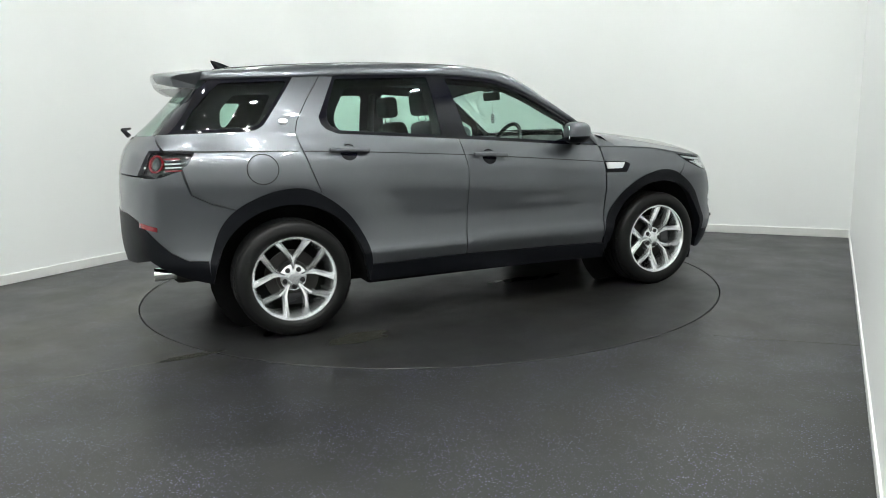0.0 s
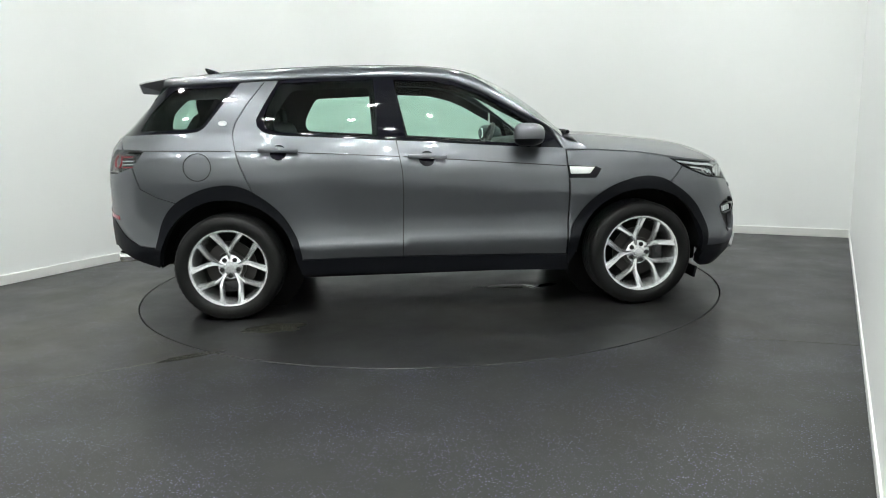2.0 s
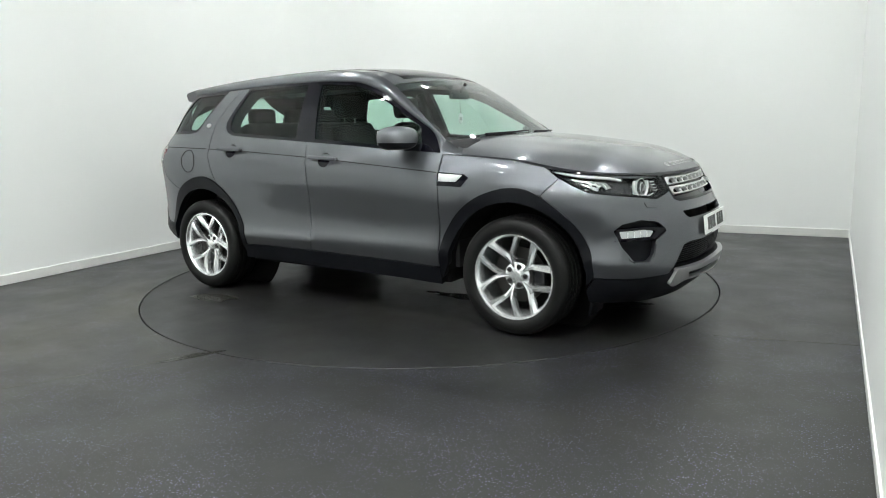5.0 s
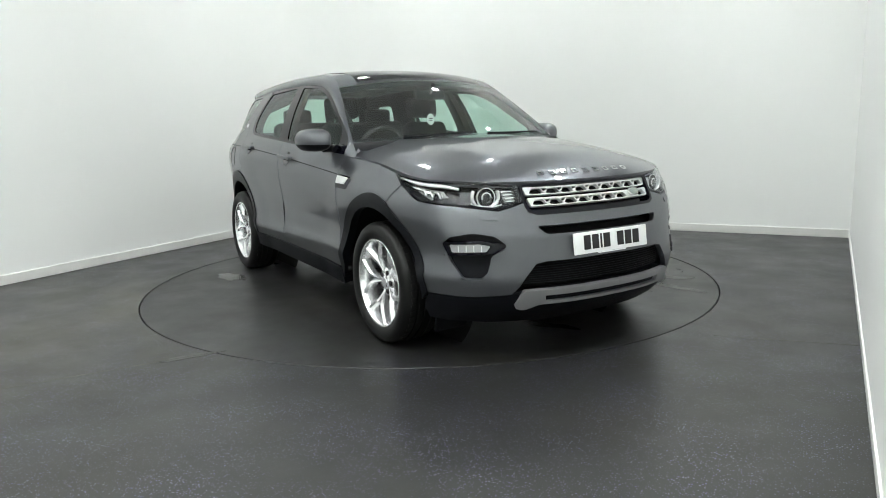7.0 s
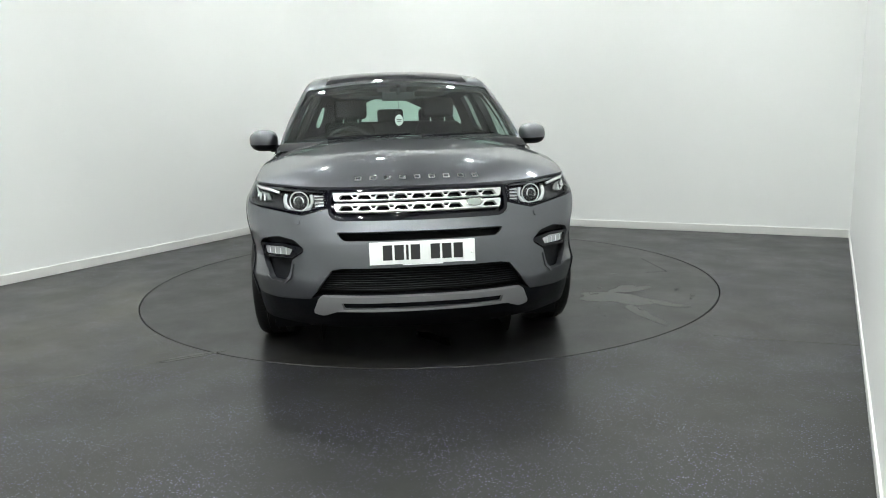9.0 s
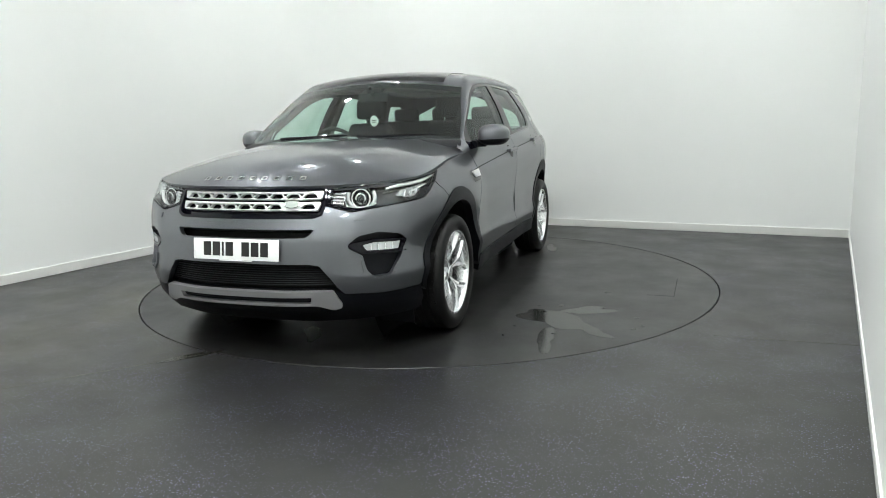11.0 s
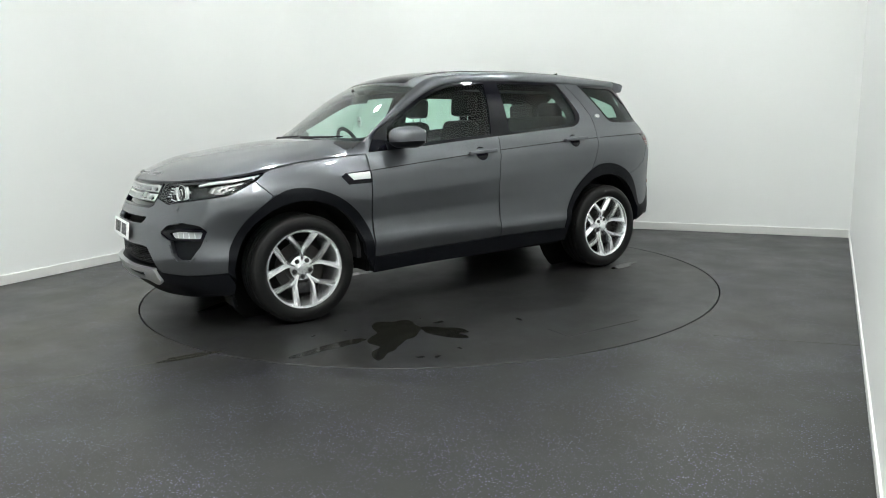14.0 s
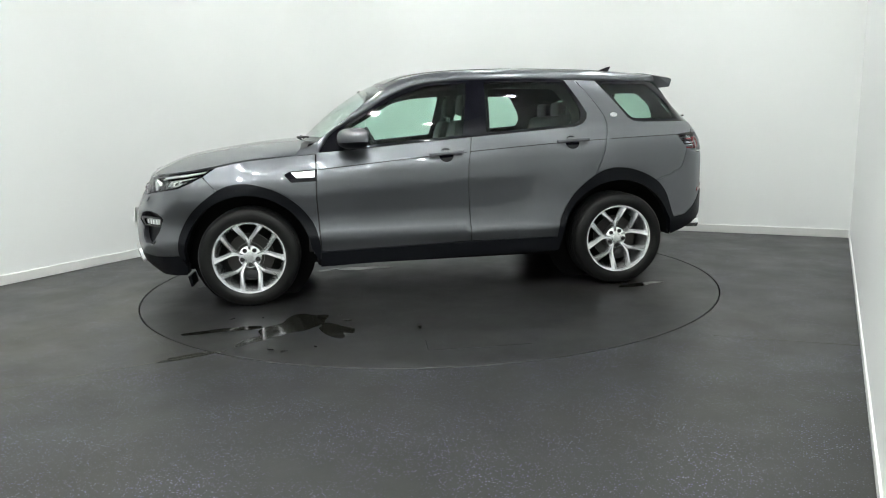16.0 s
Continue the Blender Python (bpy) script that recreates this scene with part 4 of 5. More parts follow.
def tail_lamp():
    line = SS([(-1.872, 1.120), (-1.95, 1.126), (-2.035, 1.129)]) + [B(0.67, 1.129), B(0.625, 1.0), B(0.74, 0.980)] + SS([(-2.06, 0.988), (-1.955, 1.024), (-1.918, 1.05)])
    root = left("tail_lamp", line, LAMP_BLACK, car, 0.02, 0.03, -0.03, label="tail lamp with red rings behind a clear cover")
    c = left("lamp_cover", line, COVER, root, 0.0, 0.03, 0.002, label="clear lamp cover")
    c.visible_shadow = False
    disc_on("red_ring", S(-2.085, 1.063), -0.022, [(0.050, -0.005), (0.052, 0.008), (0.043, 0.008), (0.041, -0.005)], RED, root, "red ring lamp", seg=28)
    disc_on("inner_lamp", S(-2.085, 1.063), -0.024, [(0.030, 0.004), (0.015, 0.008), (0, 0.009)], PROJECTOR, root, "clear round lamp", seg=24)
    for z, mat in ((1.092, RED), (1.062, LENS), (1.040, LENS), (1.022, RED)):
        pts = [at(S(x, z + 0.02 * (x + 2.03)), -0.014)[0] for x in np.linspace(-2.035, -1.955 + (1.09 - z) * 0.1, 5)]
        part("lamp_bar", tube(pts, 0.0048, 6), mat, root, smooth=60)
    flip_all(root)


def fog_lamp():
    line = rounded([F(0.836, 0.652), F(0.70, 0.660), F(0.605, 0.646), F(0.578, 0.632), F(0.645, 0.588), F(0.820, 0.584)], 0.010)
    root = left("fog_lamp", line, GLOSS, car, 0.04, 0.03, -0.003, [rounded([F(0.815, 0.641), F(0.70, 0.645), F(0.648, 0.634), F(0.668, 0.599), F(0.805, 0.597)], 0.008)],
                label="fog lamp in a gloss black surround")
    left("fog_lens", rounded([F(0.812, 0.638), F(0.70, 0.642), F(0.655, 0.632), F(0.672, 0.602), F(0.803, 0.600)], 0.008), LENS, root, 0.012, 0.03, -0.014, label="clear ribbed fog lamp lens")
    for k in range(4):
        pts = [at(F(0.69 + 0.03 * k, z), -0.011)[0] for z in (0.604, 0.618, 0.634)]
        part("lens_rib", tube(pts, 0.0028, 6), LAMP_WHITE, root)
    pts = [at(w, -0.001)[0] for w in (F(0.825, 0.588), F(0.74, 0.589), F(0.648, 0.592), F(0.590, 0.630))]
    part("surround_edge", tube(pts, 0.003, 6), GLOSS, root)
    flip_all(root)
    hole = rounded([F(0.86, 0.665), F(0.80, 0.700), F(0.70, 0.715), F(0.61, 0.70), F(0.555, 0.64), F(0.56, 0.60), F(0.62, 0.56), F(0.64, 0.48), F(0.68, 0.44), F(0.78, 0.445), F(0.84, 0.55)], 0.01)
    both("fog_recess", hole, CLAD, 0.0, 0.05, -0.035, label="black plastic recess")
    bl = left("bumper_blade", rounded([F(0.790, 0.490), F(0.762, 0.459), F(0.694, 0.452), F(0.658, 0.490), F(0.644, 0.560), F(0.650, 0.562), F(0.668, 0.498), F(0.698, 0.464), F(0.760, 0.470)], 0.004),
              PAINT, car, 0.012, 0.02, 0.007, label="raised grey lip round the recess")
    flip_all(bl)


def grille():
    back = across("grille", [F(0, 0.926), F(0.45, 0.922), F(0.452, 0.80), F(0.41, 0.778), F(0, 0.775)], GLOSS, 0.02, 0.05, -0.035, label="gloss black grille with two silver bars")
    border = rounded([F(-0.452, 0.924), F(0.452, 0.924), F(0.455, 0.80), F(0.412, 0.774), F(-0.412, 0.774), F(-0.455, 0.80)], 0.02)
    hole = rounded([F(-0.44, 0.915), F(0.44, 0.915), F(0.440, 0.806), F(0.402, 0.788), F(-0.402, 0.788), F(-0.440, 0.806)], 0.02)
    patch("grille_frame", border, skin, GLOSS, back, 0.035, 0.05, 0.001, [hole], False, "gloss black grille frame")
    for z0, z1, y1 in ((0.874, 0.912, 0.436), (0.820, 0.860, 0.428)):
        line = rounded([F(-y1, z1), F(y1, z1), F(y1 - 0.008, z0), F(-y1 + 0.008, z0)], 0.008)
        holes = []
        n = 9
        for i in range(n):
            c = (i - (n - 1) / 2) * 0.092
            if z0 < 0.85 and 0.20 < c < 0.34:
                continue
            zm = (z0 + z1) / 2 - 0.002
            holes.append([F(c - 0.041, zm - 0.009), F(c - 0.026, zm - 0.0135), F(c + 0.026, zm - 0.0135), F(c + 0.041, zm - 0.009), F(c + 0.021, zm + 0.0125), F(c - 0.021, zm + 0.0125)])
        for i in range(n - 1):
            c = (i - (n - 2) / 2) * 0.092
            if z0 < 0.85 and 0.20 < c < 0.36:
                continue
            zm = (z0 + z1) / 2 + 0.004
            holes.append([F(c - 0.008, zm - 0.006), F(c + 0.008, zm - 0.006), F(c + 0.018, zm + 0.008), F(c - 0.018, zm + 0.008)])
        patch("grille_bar", line, skin, SILVER, back, 0.02, 0.03, -0.006, holes, False, "silver grille bar with dark openings")
    p, n = at(F(0.283, 0.846), 0.004)
    m = Matrix.Translation(p) @ n.to_track_quat("Z", "Y").to_matrix().to_4x4() @ Matrix.Diagonal((1.9, 1, 1, 1))
    badge = part("maker_badge", lathe([(0.0235, -0.012), (0.0245, 0.002), (0.022, 0.005), (0.020, 0.003)], 32, m), CHROME, back, "oval chrome-edged badge", smooth=40)
    part("badge_face", lathe([(0.0205, 0.002), (0, 0.0045)], 32, m), plain("badge_green", (0.30, 0.33, 0.31), 0.3, 0.5), badge)
    across("intake_backing", [F(0, 0.95), F(0.46, 0.94), F(0.60, 0.70), F(0.66, 0.28), F(0, 0.26)], LINER, 0.0, 0.06, -0.075, label="dark space behind the grille")
    for k in range(9):
        z = 0.430 + 0.0125 * k
        w = 0.53 - (z - 0.41) * 0.6
        pts = [at(F(y, z), -0.035)[0] for y in np.linspace(-w, w, 15)]
        part("intake_slat", tube(pts, 0.0028, 5), CLAD, car)
    slot = rounded([F(-0.405, 0.374), F(0.405, 0.374), F(0.395, 0.340), F(-0.395, 0.340)], 0.006)
    line = rounded([F(-0.515, 0.404), F(0.515, 0.404), F(0.550, 0.318), F(0.50, 0.304), F(0.43, 0.328), F(-0.43, 0.328), F(-0.50, 0.304), F(-0.550, 0.318)], 0.02)
    patch("skid_plate", line, skin, SATIN, car, 0.03, 0.04, 0.016, [slot], False, "silver front skid plate")


def number_plate():
    m = Matrix.Translation((2.283, 0, 0.621)) @ pose(0, 0, 0, 0, -7, 0)
    root = part("number_plate", box((0.008, 0.522, 0.111), m, 0.003, 2), PLATE, car, "white number plate with black bars", smooth=40)
    x = -0.195
    for w in (0.046, 0.046, 0.012, 0.046, -0.03, 0.046, 0.046, 0.046):
        if w > 0:
            part("plate_bar", box((0.002, w, 0.074), m @ Matrix.Translation((0.0046, x + w / 2, 0.002))), INK, root)
        x += abs(w) + 0.011
    for y in (-0.245, 0.245):
        part("plate_screw", lathe([(0.006, 0), (0.004, 0.002), (0, 0.003)], 12, m @ Matrix.Translation((0.004, y, -0.01)) @ pose(0, 0, 0, 0, 90, 0)), PLATE, root)
    part("plate_maker_bar", box((0.002, 0.20, 0.005), m @ Matrix.Translation((0.003, 0, -0.0585))), PLATE, root)


def side_trim():
    # bright wing vents
    both("wing_vent_surround", SS([(0.866, 0.956), (1.055, 0.945), (1.092, 0.926), (1.048, 0.872), (0.872, 0.876)]), GLOSS, 0.0, 0.03, 0.0015, label="dark wing vent surround")
    both("wing_vent", SS([(0.880, 0.946), (1.045, 0.938), (1.010, 0.900), (0.884, 0.902)]), SILVER, 0.008, 0.03, 0.007, label="bright silver wing vent")
    # handles, each over a flat black disc drawn for the shade in its cup
    for x0, x1, z0, z1 in ((-1.126, -0.872, 1.096, 1.083), (-0.182, 0.078, 1.033, 1.019)):
        xm, zm = (x0 + x1) / 2, (z0 + z1) / 2
        circle = [S(xm + 0.052 * math.cos(a), zm + 0.048 * math.sin(a)) for a in np.linspace(0, 2 * math.pi, 28, endpoint=False)]
        both("handle_cup", circle, GLOSS, 0.0, 0.02, 0.001, label="dark recess behind the door handle")
        for s in (1, -1):
            p, n = at(S(xm, zm), 0.030)
            m = Matrix.Translation((p.x, s * p.y, p.z)) @ pose(0, 0, 0, 0, math.degrees(math.atan2(z0 - z1, x1 - x0)), 0)
            bm = box((0.25, 0.016, 0.026), m, 0.0075, 3)
            box((0.02, 0.03, 0.02), m @ Matrix.Translation((-0.108, -s * 0.015, 0)), 0.004, 1, bm)
            box((0.02, 0.03, 0.02), m @ Matrix.Translation((0.108, -s * 0.015, 0)), 0.004, 1, bm)
            part("door_handle", bm, PAINT, car, "grey metallic bar handle", smooth=50)
    # fuel flap on the right-hand flank
    pts = [at(S(-1.514 + 0.088 * math.cos(a), 1.012 + 0.086 * math.sin(a)), 0.0)[0] for a in np.linspace(0, 2 * math.pi, 49)]
    part("fuel_flap_joint", tube([(p.x, -p.y, p.z) for p in pts], 0.0032, 6), DARK, car, "round shut line of the fuel flap")
    for s in (1, -1):
        p, n = at(S(-1.36, 1.283), 0.004)
        m = Matrix.Translation((p.x, s * p.y, p.z)) @ Vector((n.x, s * n.y, n.z)).to_track_quat("Z", "Y").to_matrix().to_4x4() @ Matrix.Diagonal((1.7, 1, 1, 1))
        part("side_badge", lathe([(0.017, -0.004), (0.017, 0.002), (0.014, 0.004), (0.012, 0.002), (0, 0.002)], 28, m), SATIN, car, "small oval silver badge", smooth=40)
    both("rear_reflector", SS([(-2.19, 0.725), (-2.10, 0.698), (-2.10, 0.672), (-2.19, 0.695)]), RED, 0.006, 0.03, 0.004, label="red rear reflector")
    for s in (1, -1):
        part("exhaust_tip", lathe([(0.036, 0), (0.040, 0.12), (0.034, 0.12), (0.032, 0.0)], 24, Matrix.Translation((-2.02, s * 0.66, 0.415)) @ pose(0, 0, 0, 0, -90, 0)), CHROME, car, "polished exhaust tip", smooth=40)
        # flap in front of the front wheel, washer cover
        part("air_deflector", box((0.02, 0.20, 0.08), Matrix.Translation((1.80, s * 0.70, 0.185)) @ pose(0, 0, 0, 0, 12, 0), 0.006, 2), CLAD, car, "black rubber air deflector", smooth=40)
    both("washer_cover", rounded([F(0.60, 0.785), F(0.68, 0.79), F(0.675, 0.762), F(0.605, 0.757)], 0.006), PAINT, 0.006, 0.03, 0.006, label="grey headlamp washer cover")
    # aerial fin, rear wiper
    grid_part("aerial_fin", lambda u, v: (-1.565 - 0.09 * v + 0.065 * math.cos(2 * math.pi * u) * (1 - v) ** 0.7, 0.020 * math.sin(2 * math.pi * u) * (1 - v) ** 0.6, 1.636 + 0.068 * v ** 0.7), 16, 8, GLOSS, car, "black shark-fin aerial")
    part("rear_wiper", tube([(-2.20, 0.0, 1.22), (-2.235, 0.02, 1.26), (-2.19, 0.30, 1.27)], [0.016, 0.012, 0.007], 8), CLAD, car, "black rear wiper", smooth=50)
    for y0, y1 in ((0.12, 0.62), (-0.50, 0.04)):
        base = lambda y: (0.86 + 0.135 * (1 - (y / 0.79) ** 2), y, 1.150 + 0.012 * (1 - (y / 0.79) ** 2))
        pts = [Vector(base(y)) + Vector((0.028 - 0.02 * k, 0, 0.012 + 0.012 * k)) for k, y in zip(np.linspace(0, 1, 9), np.linspace(y0, y1, 9))]
        part("wiper", tube(pts, [0.013, 0.011, 0.009, 0.008, 0.008, 0.007, 0.007, 0.006, 0.005], 6), CLAD, car, "black windscreen wiper", smooth=50)


def door_mirror():
    c = Vector((0.585, 0.963, 1.163))

    def shape(u, v):
        a, b = 2 * math.pi * u, math.pi * (v - 0.5)
        p = lambda t, e: math.copysign(abs(t) ** e, t)
        x, y, z = p(math.cos(b), 0.62) * p(math.cos(a), 0.75), p(math.cos(b), 0.62) * p(math.sin(a), 0.72), p(math.sin(b), 0.78)
        taper = 1 - 0.16 * (y > 0) * y * y
        return c + Vector((0.125 * x * (1 if x > 0 else 0.62) - 0.03 * y, 0.100 * y, 0.074 * z * taper))
    split = 0.40
    root = grid_part("door_mirror", lambda u, v: shape(u, split + (1 - split) * v), 28, 9, PAINT, car, "grey metallic door mirror with black base")
    grid_part("mirror_base", lambda u, v: shape(u, split * v), 28, 6, CLAD, root, "black plastic mirror base")
    part("mirror_arm", tube([c + Vector((0.03, -0.06, -0.052)), c + Vector((0.07, -0.11, -0.056)), Vector((0.70, 0.845, 1.100))], [0.030, 0.026, 0.030], 10), CLAD, root, "black mirror arm", smooth=60)
    m = Matrix.Translation(c + Vector((-0.070, 0.003, 0.002))) @ pose(0, 0, 0, 0, 90, 12)
    part("mirror_glass", box((0.088, 0.135, 0.004), m, 0.002, 1), MIRROR, root, "silvered mirror glass")
    flip_all(root)


# ------------------------------------------------------------------ wheels and underside
def wheel(x, s, spin, root_data=[]):
    """s: 1 on the left, -1 on the right; spin: the turn of the spokes."""
    place = Matrix.Translation((x, s * 0.918, 0.352)) @ pose(0, 0, 0, -90 * s, 0, 0) @ pose(0, 0, 0, 0, 0, spin)
    if root_data:
        root = new("wheel", root_data[0][1])
        root.parent = car
        root.matrix_local = place
        tagged(root, root_data[0][2])
        for name, me, label in root_data[1:]:
            ob = new(name, me)
            ob.parent = root
            if label:
                tagged(ob, label)
        return
    made = []
    root = part("wheel", lathe([(0.246, -0.235), (0.222, -0.20), (0.222, -0.10), (0.232, -0.03), (0.240, -0.006), (0.246, 0.002), (0.254, 0.003), (0.259, -0.003), (0.256, -0.014)], 72), ALLOY, car, "silver five-twin-spoke alloy wheel with tyre", smooth=35)
    made.append(root)
    prof = [(0.250, -0.012), (0.260, 0.004), (0.280, 0.013), (0.306, 0.016), (0.312, 0.0135), (0.326, 0.011), (0.338, 0.002), (0.346, -0.012), (0.350, -0.028)]
    for g in (-0.062, -0.108, -0.154):
        prof += [(0.352, g + 0.006), (0.344, g + 0.004), (0.344, g - 0.004), (0.352, g - 0.006)]
    prof += [(0.350, -0.192), (0.344, -0.212), (0.330, -0.225), (0.300, -0.232), (0.250, -0.215)]
    # the tyre with its shoulder blocks
    bm = lathe(prof, 96)
    for i in range(56):
        a = 2 * math.pi * i / 56
        for h in (-0.040, -0.178):
            m = pose(0, 0, 0, 0, 0, math.degrees(a)) @ Matrix.Translation((0.3497, 0, h)) @ pose(0, 0, 0, 14, 0, 0)
            box((0.006, 0.027, 0.030), m, bm=bm)
    made.append(part("tyre", bm, RUBBER, root, "black road tyre", smooth=35))
    # each bolt sits in a petal: two arms that leave the hub between the bolts and run out side by side
    ALONG = [0.040, 0.058, 0.080, 0.106, 0.122, 0.160, 0.200, 0.238]
    ASIDE = [0.029, 0.039, 0.050, 0.060, 0.063, 0.062, 0.060, 0.057]
    WID = [0.020, 0.021, 0.024, 0.029, 0.032, 0.034, 0.037, 0.045]
    TOP = [-0.050, -0.044, -0.035, -0.026, -0.017, -0.010, -0.007, -0.006]
    for k in range(5):
        turn = pose(0, 0, 0, 0, 0, 72 * k)
        for sg in (1, -1):
            bm = bmesh.new()
            rows = []
            line = [Vector((a, sg * l, 0)) for a, l in zip(ALONG, ASIDE)]
            for i, (p, w, h) in enumerate(zip(line, WID, TOP)):
                d = (line[min(i + 1, 7)] - line[max(i - 1, 0)]).normalized()
                t = Vector((-d.y, d.x, 0)) * sg
                sec = ((-0.5, -0.045), (-0.48, -0.016), (-0.30, 0.0), (0.12, -0.001), (0.50, -0.022), (0.5, -0.045))
                rows.append([bm.verts.new(turn @ (p + t * (w * q) + Vector((0, 0, h + e)))) for q, e in sec])
            for a_, b_ in zip(rows, rows[1:]):
                for i in range(5):
                    bm.faces.new((a_[i], a_[i + 1], b_[i + 1], b_[i]))
            made.append(part("spoke", bm, ALLOY, root, smooth=18))
    made.append(part("hub", lathe([(0.082, -0.08), (0.080, -0.060), (0.066, -0.051), (0.036, -0.049), (0.034, -0.040), (0.030, -0.036), (0, -0.034)], 48), ALLOY, root, "silver wheel centre", smooth=30))
    for k in range(5):
        a = radians(72 * k)
        m = Matrix.Translation((0.057 * math.cos(a), 0.057 * math.sin(a), -0.050))
        made.append(part("bolt_pocket", lathe([(0.0155, -0.002), (0.0155, 0.0035), (0.0125, 0.0042), (0.0120, 0.0015), (0, 0.0015)], 16, m), LAMP_BLACK, root, smooth=30))
        made.append(part("wheel_bolt", lathe([(0.0085, 0.0), (0.0085, 0.006), (0.006, 0.008), (0, 0.0085)], 6, m), STEEL, root))
    made.append(part("brake_disc", lathe([(0.165, -0.105), (0.165, -0.095), (0.10, -0.095), (0.098, -0.07), (0, -0.07)], 48), STEEL, root, "grey steel brake disc", smooth=30))
    bm = box((0.075, 0.16, 0.06), Matrix.Translation((0.135, 0, -0.10)), 0.012, 2)
    made.append(part("brake_caliper", bm, LAMP_BLACK, root, smooth=40))
    made.append(part("wheel_back", lathe([(0.23, -0.19), (0, -0.19)], 32), LINER, root))
    root.matrix_local = place
    for o in made:
        root_data.append((o.name.split(".")[0], o.data, o.get("label", "")))


def underside():
    for x in (1.37, -1.37):
        for s in (1, -1):
            rows = []
            for a in np.linspace(0, 180, 26):
                p = (x + 0.452 * math.cos(radians(a)), 0.352 + 0.452 * math.sin(radians(a)))
                rim = at(S(*p))[0].y - 0.012
                rows.append([(p[0], s * y, p[1]) for y in (rim, 0.75, 0.55)])
            strip("arch_liner", rows, LINER, car, label="dark wheel arch liner")
            bm = lathe([(0, 0), (0.46, 0)], 32, Matrix.Translation((x, s * 0.55, 0.352)) @ pose(0, 0, 0, 90, 0, 0))
            part("arch_wall", bm, LINER, car)
    part("floor_pan", box((3.70, 1.08, 0.14), Matrix.Translation((0.06, 0, 0.29)), 0.03, 2), LINER, car, "dark underside")
    part("floor_pan_middle", box((1.80, 1.70, 0.12), Matrix.Translation((0, 0, 0.315)), 0.02, 2), LINER, car, "dark underside")
    part("rear_floor", box((0.30, 1.30, 0.10), Matrix.Translation((-1.93, 0, 0.48)), 0.02, 2), LINER, car, "dark underside")
    part("exhaust_box", box((0.26, 1.0, 0.12), Matrix.Translation((-1.90, 0, 0.37)), 0.05, 3), STEEL, car, "steel silencer box", smooth=50)
    shell = ([(-2.02, 0.45)] + [(x, z) for x, z in arc(-1.37, 0.352, 0.47, 168, 8)] + [(-0.88, 0.32), (0.88, 0.30)] + [(x, z) for x, z in arc(1.37, 0.352, 0.47, 172, 12)]
             + [(1.90, 0.45), (1.90, 0.80), (1.56, 0.93), (0.9, 1.03), (0.5, 1.075), (-0.25, 1.13), (-1.05, 1.185), (-1.5, 1.20), (-2.02, 1.20)])
    both("inner_shell", SS(shell), TRIM, 0.0, 0.07, -0.045, label="dark door trim and inner body")
    part("bulkhead", box((0.03, 1.66, 0.72), Matrix.Translation((0.94, 0, 0.72))), TRIM, car, "dark bulkhead")
    part("boot_floor", box((0.80, 1.50, 0.05), Matrix.Translation((-1.65, 0, 0.88))), TRIM, car, "dark boot floor")


# ------------------------------------------------------------------ cabin
def cushion(size, m, bevel=0.05):
    return box(size, m, bevel, 4)


def seat(x, y):
    root = part("front_seat", cushion((0.50, 0.50, 0.16), Matrix.Translation((x + 0.30, y, 0.74)) @ pose(0, 0, 0, 0, -8, 0)), SEAT, car, "dark leather front seat", smooth=60)
    bm = cushion((0.13, 0.47, 0.58), Matrix.Translation((x + 0.03, y, 0.99)) @ pose(0, 0, 0, 0, -16, 0), 0.06)
    for v in bm.verts:
        k = (v.co.z - 0.72) / 0.55
        v.co.y = y + (v.co.y - y) * (1.0 - 0.22 * max(0, k) ** 2.5)
    part("backrest", bm, SEAT, root, smooth=60)
    bm = cushion((0.10, 0.27, 0.165), Matrix.Translation((x - 0.075, y, 1.390)) @ pose(0, 0, 0, 0, -6, 0), 0.045)
    part("headrest", bm, SEAT, root, "dark leather headrest", smooth=60)
    for d in (-0.06, 0.06):
        part("headrest_post", tube([(x - 0.065, y + d, 1.22), (x - 0.075, y + d, 1.35)], 0.006, 8), CHROME, root, "chrome headrest post")


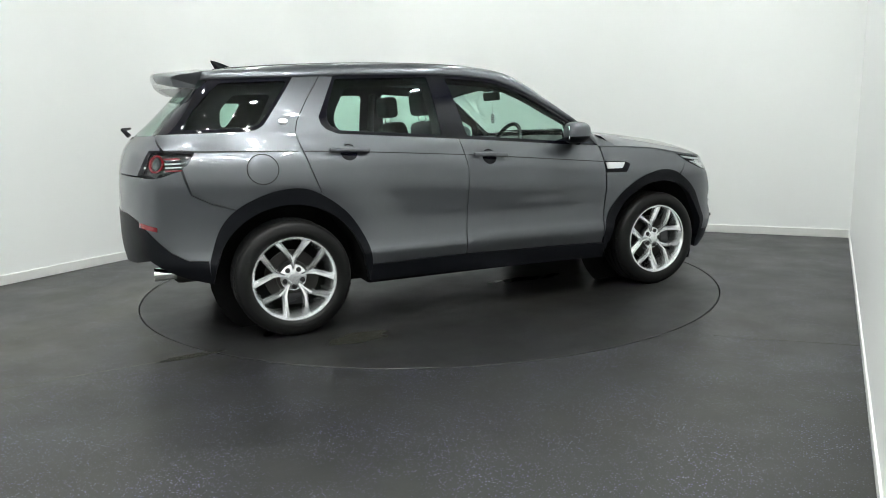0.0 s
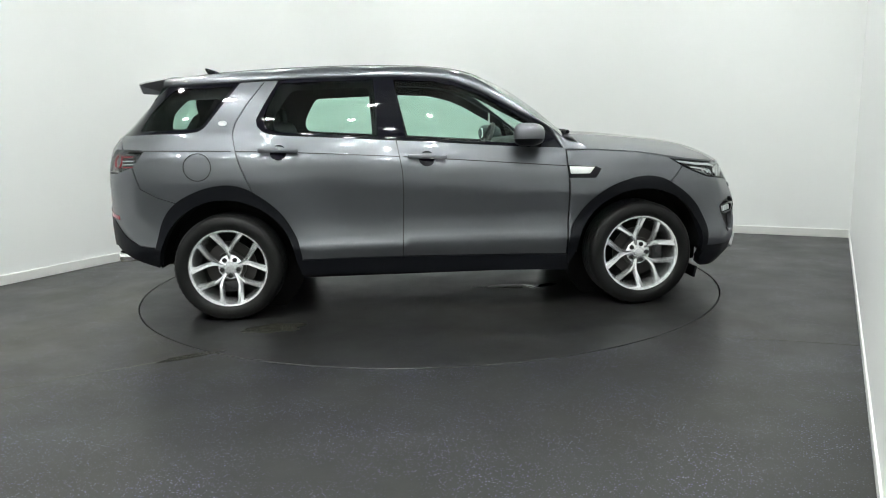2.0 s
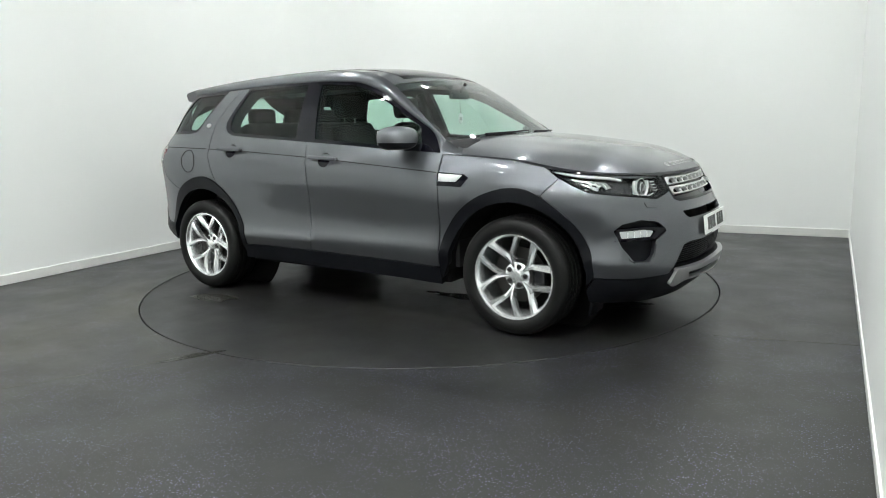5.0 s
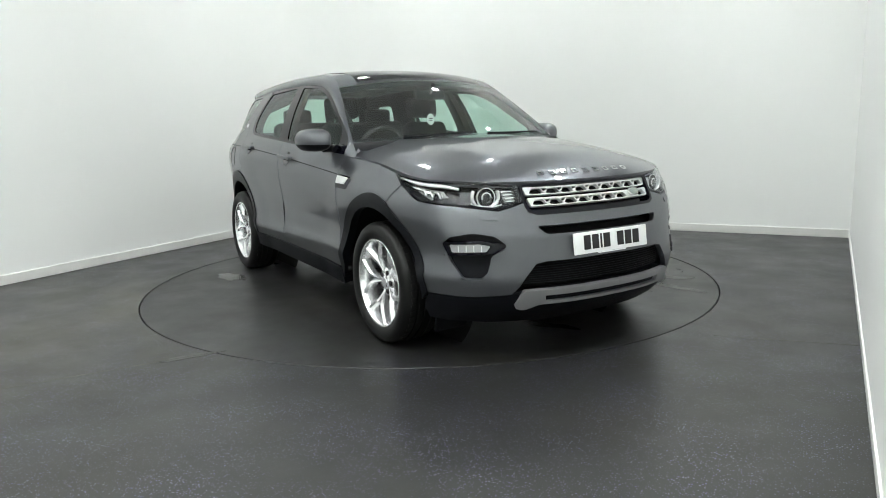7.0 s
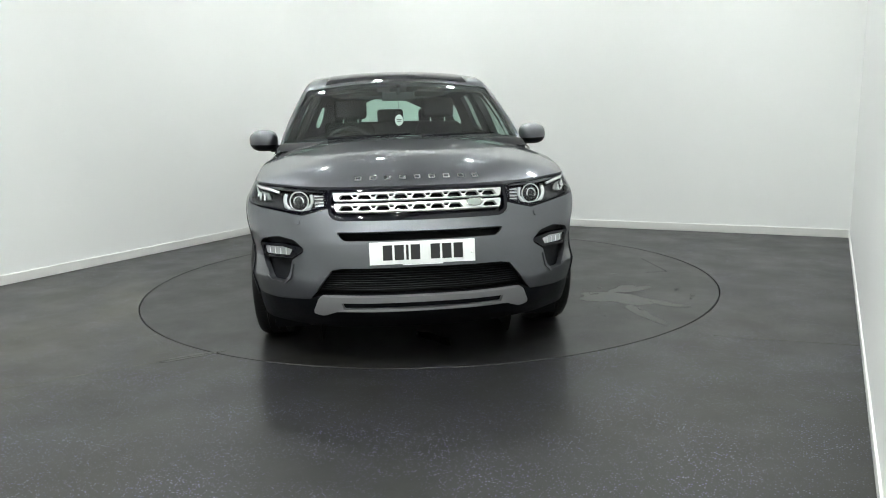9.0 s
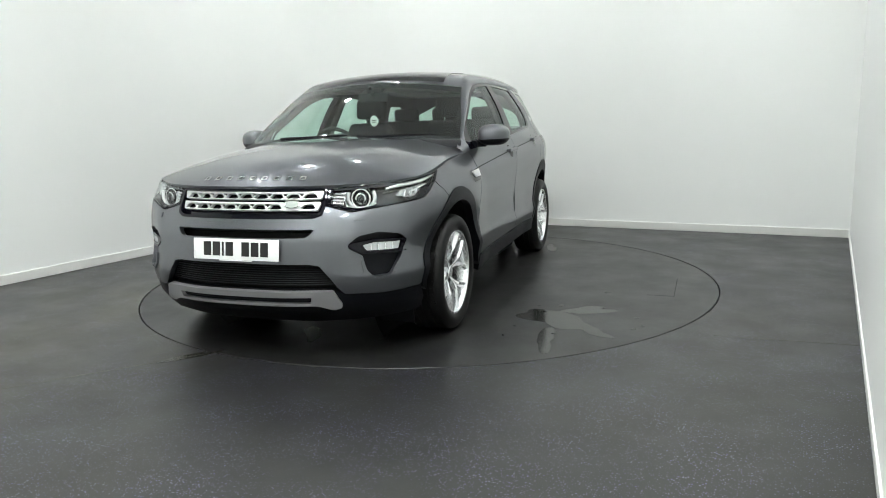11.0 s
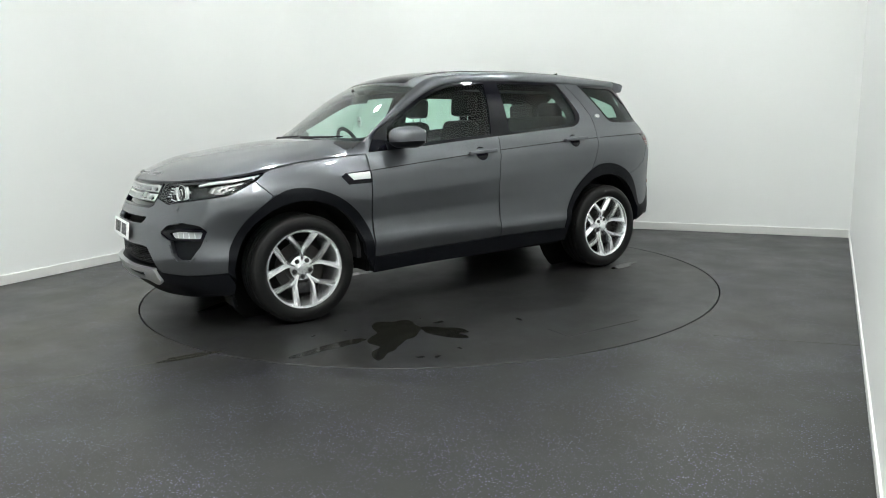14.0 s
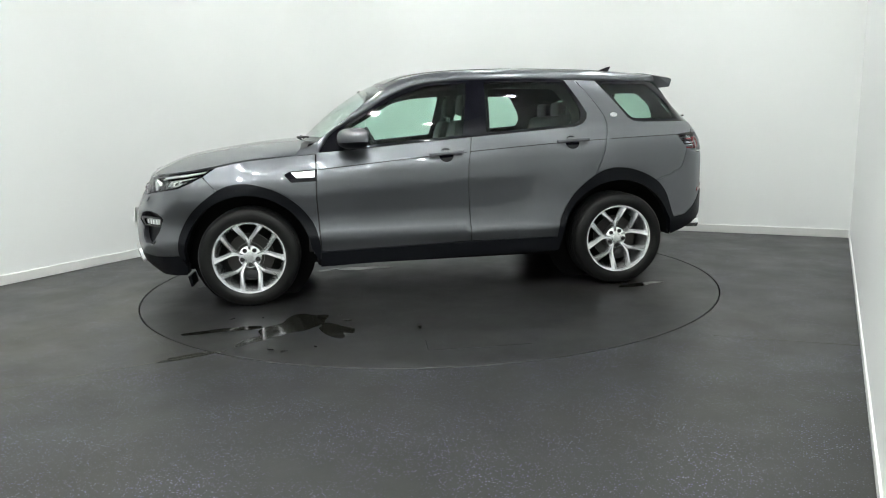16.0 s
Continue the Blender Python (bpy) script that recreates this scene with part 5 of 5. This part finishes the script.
def cabin():
    for y in (0.365, -0.365):
        seat(-0.22, y)
    root = part("rear_bench", cushion((0.50, 1.26, 0.16), Matrix.Translation((-0.80, 0, 0.78)), 0.05), SEAT, car, "dark leather rear bench", smooth=60)
    part("bench_back", cushion((0.14, 1.26, 0.56), Matrix.Translation((-1.10, 0, 1.02)) @ pose(0, 0, 0, 0, -18, 0), 0.06), SEAT, root, smooth=60)
    for y in (-0.40, 0, 0.40):
        h = part("headrest", cushion((0.09, 0.25, 0.13), Matrix.Translation((-1.20, y, 1.345)), 0.04), SEAT, root, "dark leather headrest", smooth=60)
        part("headrest_post", tube([(-1.19, y - 0.05, 1.22), (-1.20, y - 0.05, 1.33)], 0.006, 6), CHROME, root)
        part("headrest_post", tube([(-1.19, y + 0.05, 1.22), (-1.20, y + 0.05, 1.33)], 0.006, 6), CHROME, root)
    # dashboard
    rows = []
    for y in np.linspace(-0.80, 0.80, 17):
        hood = 0.035 * math.exp(-((y + 0.365) / 0.16) ** 2)
        f = 0.10 * (1 - (y / 0.8) ** 2)
        rows.append([(0.86 + f, y, 1.135), (0.70 + 0.5 * f, y, 1.135 + hood * 0.3), (0.55, y, 1.115 + hood), (0.485, y, 1.085 + hood), (0.475, y, 1.02), (0.55, y, 0.85), (0.60, y, 0.65)])
    strip("dashboard", rows, TRIM, car, False, "dark soft-touch dashboard")
    part("centre_console", cushion((0.9, 0.22, 0.28), Matrix.Translation((0.15, 0, 0.72)), 0.04), TRIM, car, "dark centre console", smooth=60)
    m = Matrix.Translation((0.375, -0.365, 1.065)) @ pose(0, 0, 0, 0, -66, 0)
    pts = [m @ Vector((0.185 * math.cos(a), 0.185 * math.sin(a), 0)) for a in np.linspace(0, 2 * math.pi, 41)]
    sw = part("steering_wheel", tube(pts, 0.015, 8), TRIM, car, "black leather steering wheel", smooth=60)
    part("wheel_boss", lathe([(0.075, -0.03), (0.070, 0.015), (0.04, 0.025), (0, 0.027)], 24, m), TRIM, sw, smooth=50)
    for a in (0, 180, 270):
        part("wheel_arm", box((0.13, 0.04, 0.015), m @ pose(0, 0, 0, 0, 0, a - 90) @ Matrix.Translation((0.12, 0, 0)), 0.005, 2), SATIN, sw, smooth=50)
    part("cabin_mirror", box((0.03, 0.24, 0.065), Matrix.Translation((0.46, 0, 1.455)) @ pose(0, 0, 0, 0, -8, 0), 0.012, 3), TRIM, car, "black cabin mirror", smooth=50)
    part("mirror_stem", tube([(0.47, 0, 1.47), (0.52, 0, 1.53)], 0.012, 8), TRIM, car)
    part("sensor_pod", box((0.11, 0.13, 0.05), Matrix.Translation((0.40, 0, 1.535)) @ pose(0, 0, 0, 0, 28, 0), 0.015, 3), TRIM, car, "black sensor pod behind the screen", smooth=50)
    disc = part("air_freshener", lathe([(0, -0.003), (0.03, -0.003), (0.03, 0.003), (0, 0.003)], 28, Matrix.Translation((0.47, 0, 1.283)) @ pose(0, 0, 0, 0, 90, 0) @ Matrix.Diagonal((1.35, 1, 1, 1))), PLATE, car, "white oval air freshener card", smooth=40)
    part("printed_bar", box((0.0075, 0.034, 0.008), Matrix.Translation((0.47, 0, 1.288))), LINING, disc)
    part("printed_bar", box((0.0075, 0.028, 0.006), Matrix.Translation((0.47, 0, 1.274))), LINING, disc)
    part("freshener_cord", tube([(0.47, 0, 1.32), (0.465, 0, 1.43)], 0.0015, 5), LINING, disc)
    # head lining and pillar trim
    E = [np.array(p) for p in EDGE][20:]
    rows = [[(e[0] - 0.02, a * (e[1] - 0.01), e[2] - 0.045 + 0.03 * (1 - a * a)) for a in np.linspace(-1, 1, 11)] for e in E]
    strip("head_lining", rows, LINING, car, False, "grey cloth head lining")
    for s in (1, -1):
        for x0, x1, w in ((-0.30, -0.325, 0.03),):
            z0 = 1.16
            p0, p1 = at(S(x0, z0), -0.03 - w)[0], at(S(x1, 1.54), -0.03 - w)[0]
            pts = [(p0.x, s * p0.y, p0.z), ((p0.x + p1.x) / 2, s * (p0.y + p1.y) / 2 + s * 0.004, (p0.z + p1.z) / 2), (p1.x, s * p1.y, p1.z)]
            part("pillar_trim", tube(pts, w, 10), TRIM, car, "cabin pillar trim", smooth=60)
    front_hole = rounded([(-0.245, 1.535), (0.04, 1.515), (0.20, 1.475), (0.33, 1.418), (0.50, 1.318), (0.67, 1.225), (0.70, 1.105), (0.5, 1.122), (0.15, 1.15), (-0.165, 1.176)], 0.03)
    rear_hole = rounded([(-0.42, 1.53), (-0.93, 1.52), (-1.03, 1.36), (-1.045, 1.30), (-1.03, 1.25), (-0.99, 1.232), (-0.7, 1.212), (-0.40, 1.188)], 0.04)
    back_hole = rounded([(-1.40, 1.475), (-1.50, 1.30), (-1.56, 1.275), (-1.72, 1.275), (-1.71, 1.38), (-1.62, 1.475)], 0.03)
    line = [(0.75, 1.08)] + [(x, z + 0.04) for x, z in DLO_TOP if x < 0.70] + [(-1.93, 1.36), (-2.03, 1.20), (-1.05, 1.17), (-0.25, 1.12)]
    both("upper_trim", SS(line), PILLAR, 0.0, 0.06, -0.055, [SS(front_hole), SS(rear_hole), SS(back_hole)], "dark cabin trim round the windows")
    for s in (1, -1):
        part("sun_visor", box((0.17, 0.36, 0.02), Matrix.Translation((0.29, s * 0.33, 1.530)) @ pose(0, 0, 0, 0, 20, 0), 0.008, 2), LINING, car, "grey sun visor", smooth=50)


headlamp()
tail_lamp()
fog_lamp()
grille()
number_plate()
side_trim()
door_mirror()
for wx, ws_, spin in ((1.37, 1, 90), (-1.37, 1, 100), (1.37, -1, 0), (-1.37, -1, -90)):
    wheel(wx, ws_, spin)
underside()
cabin()


# ------------------------------------------------------------------ what moves
ANGLES = ((0, 22.65), (0.3, 20.9), (0.6, 18.45), (1, 14.2), (1.5, 8.16), (2, 2.08), (2.5, -3.99), (3, -10.07), (3.5, -16.16), (4, -22.28),
          (5, -34.59), (6, -47.02), (7, -59.56), (8, -72.2), (9, -84.88), (10, -97.56), (11, -110.21), (12, -122.77), (13, -135.25),
          (14, -147.63), (15, -159.95), (16, -172.27))


def motions():
    for ob, at in MOVERS:
        walk(ob, [(t, pose(0, 0, 0, 0, 0, a) @ at) for t, a in ANGLES])


motions()
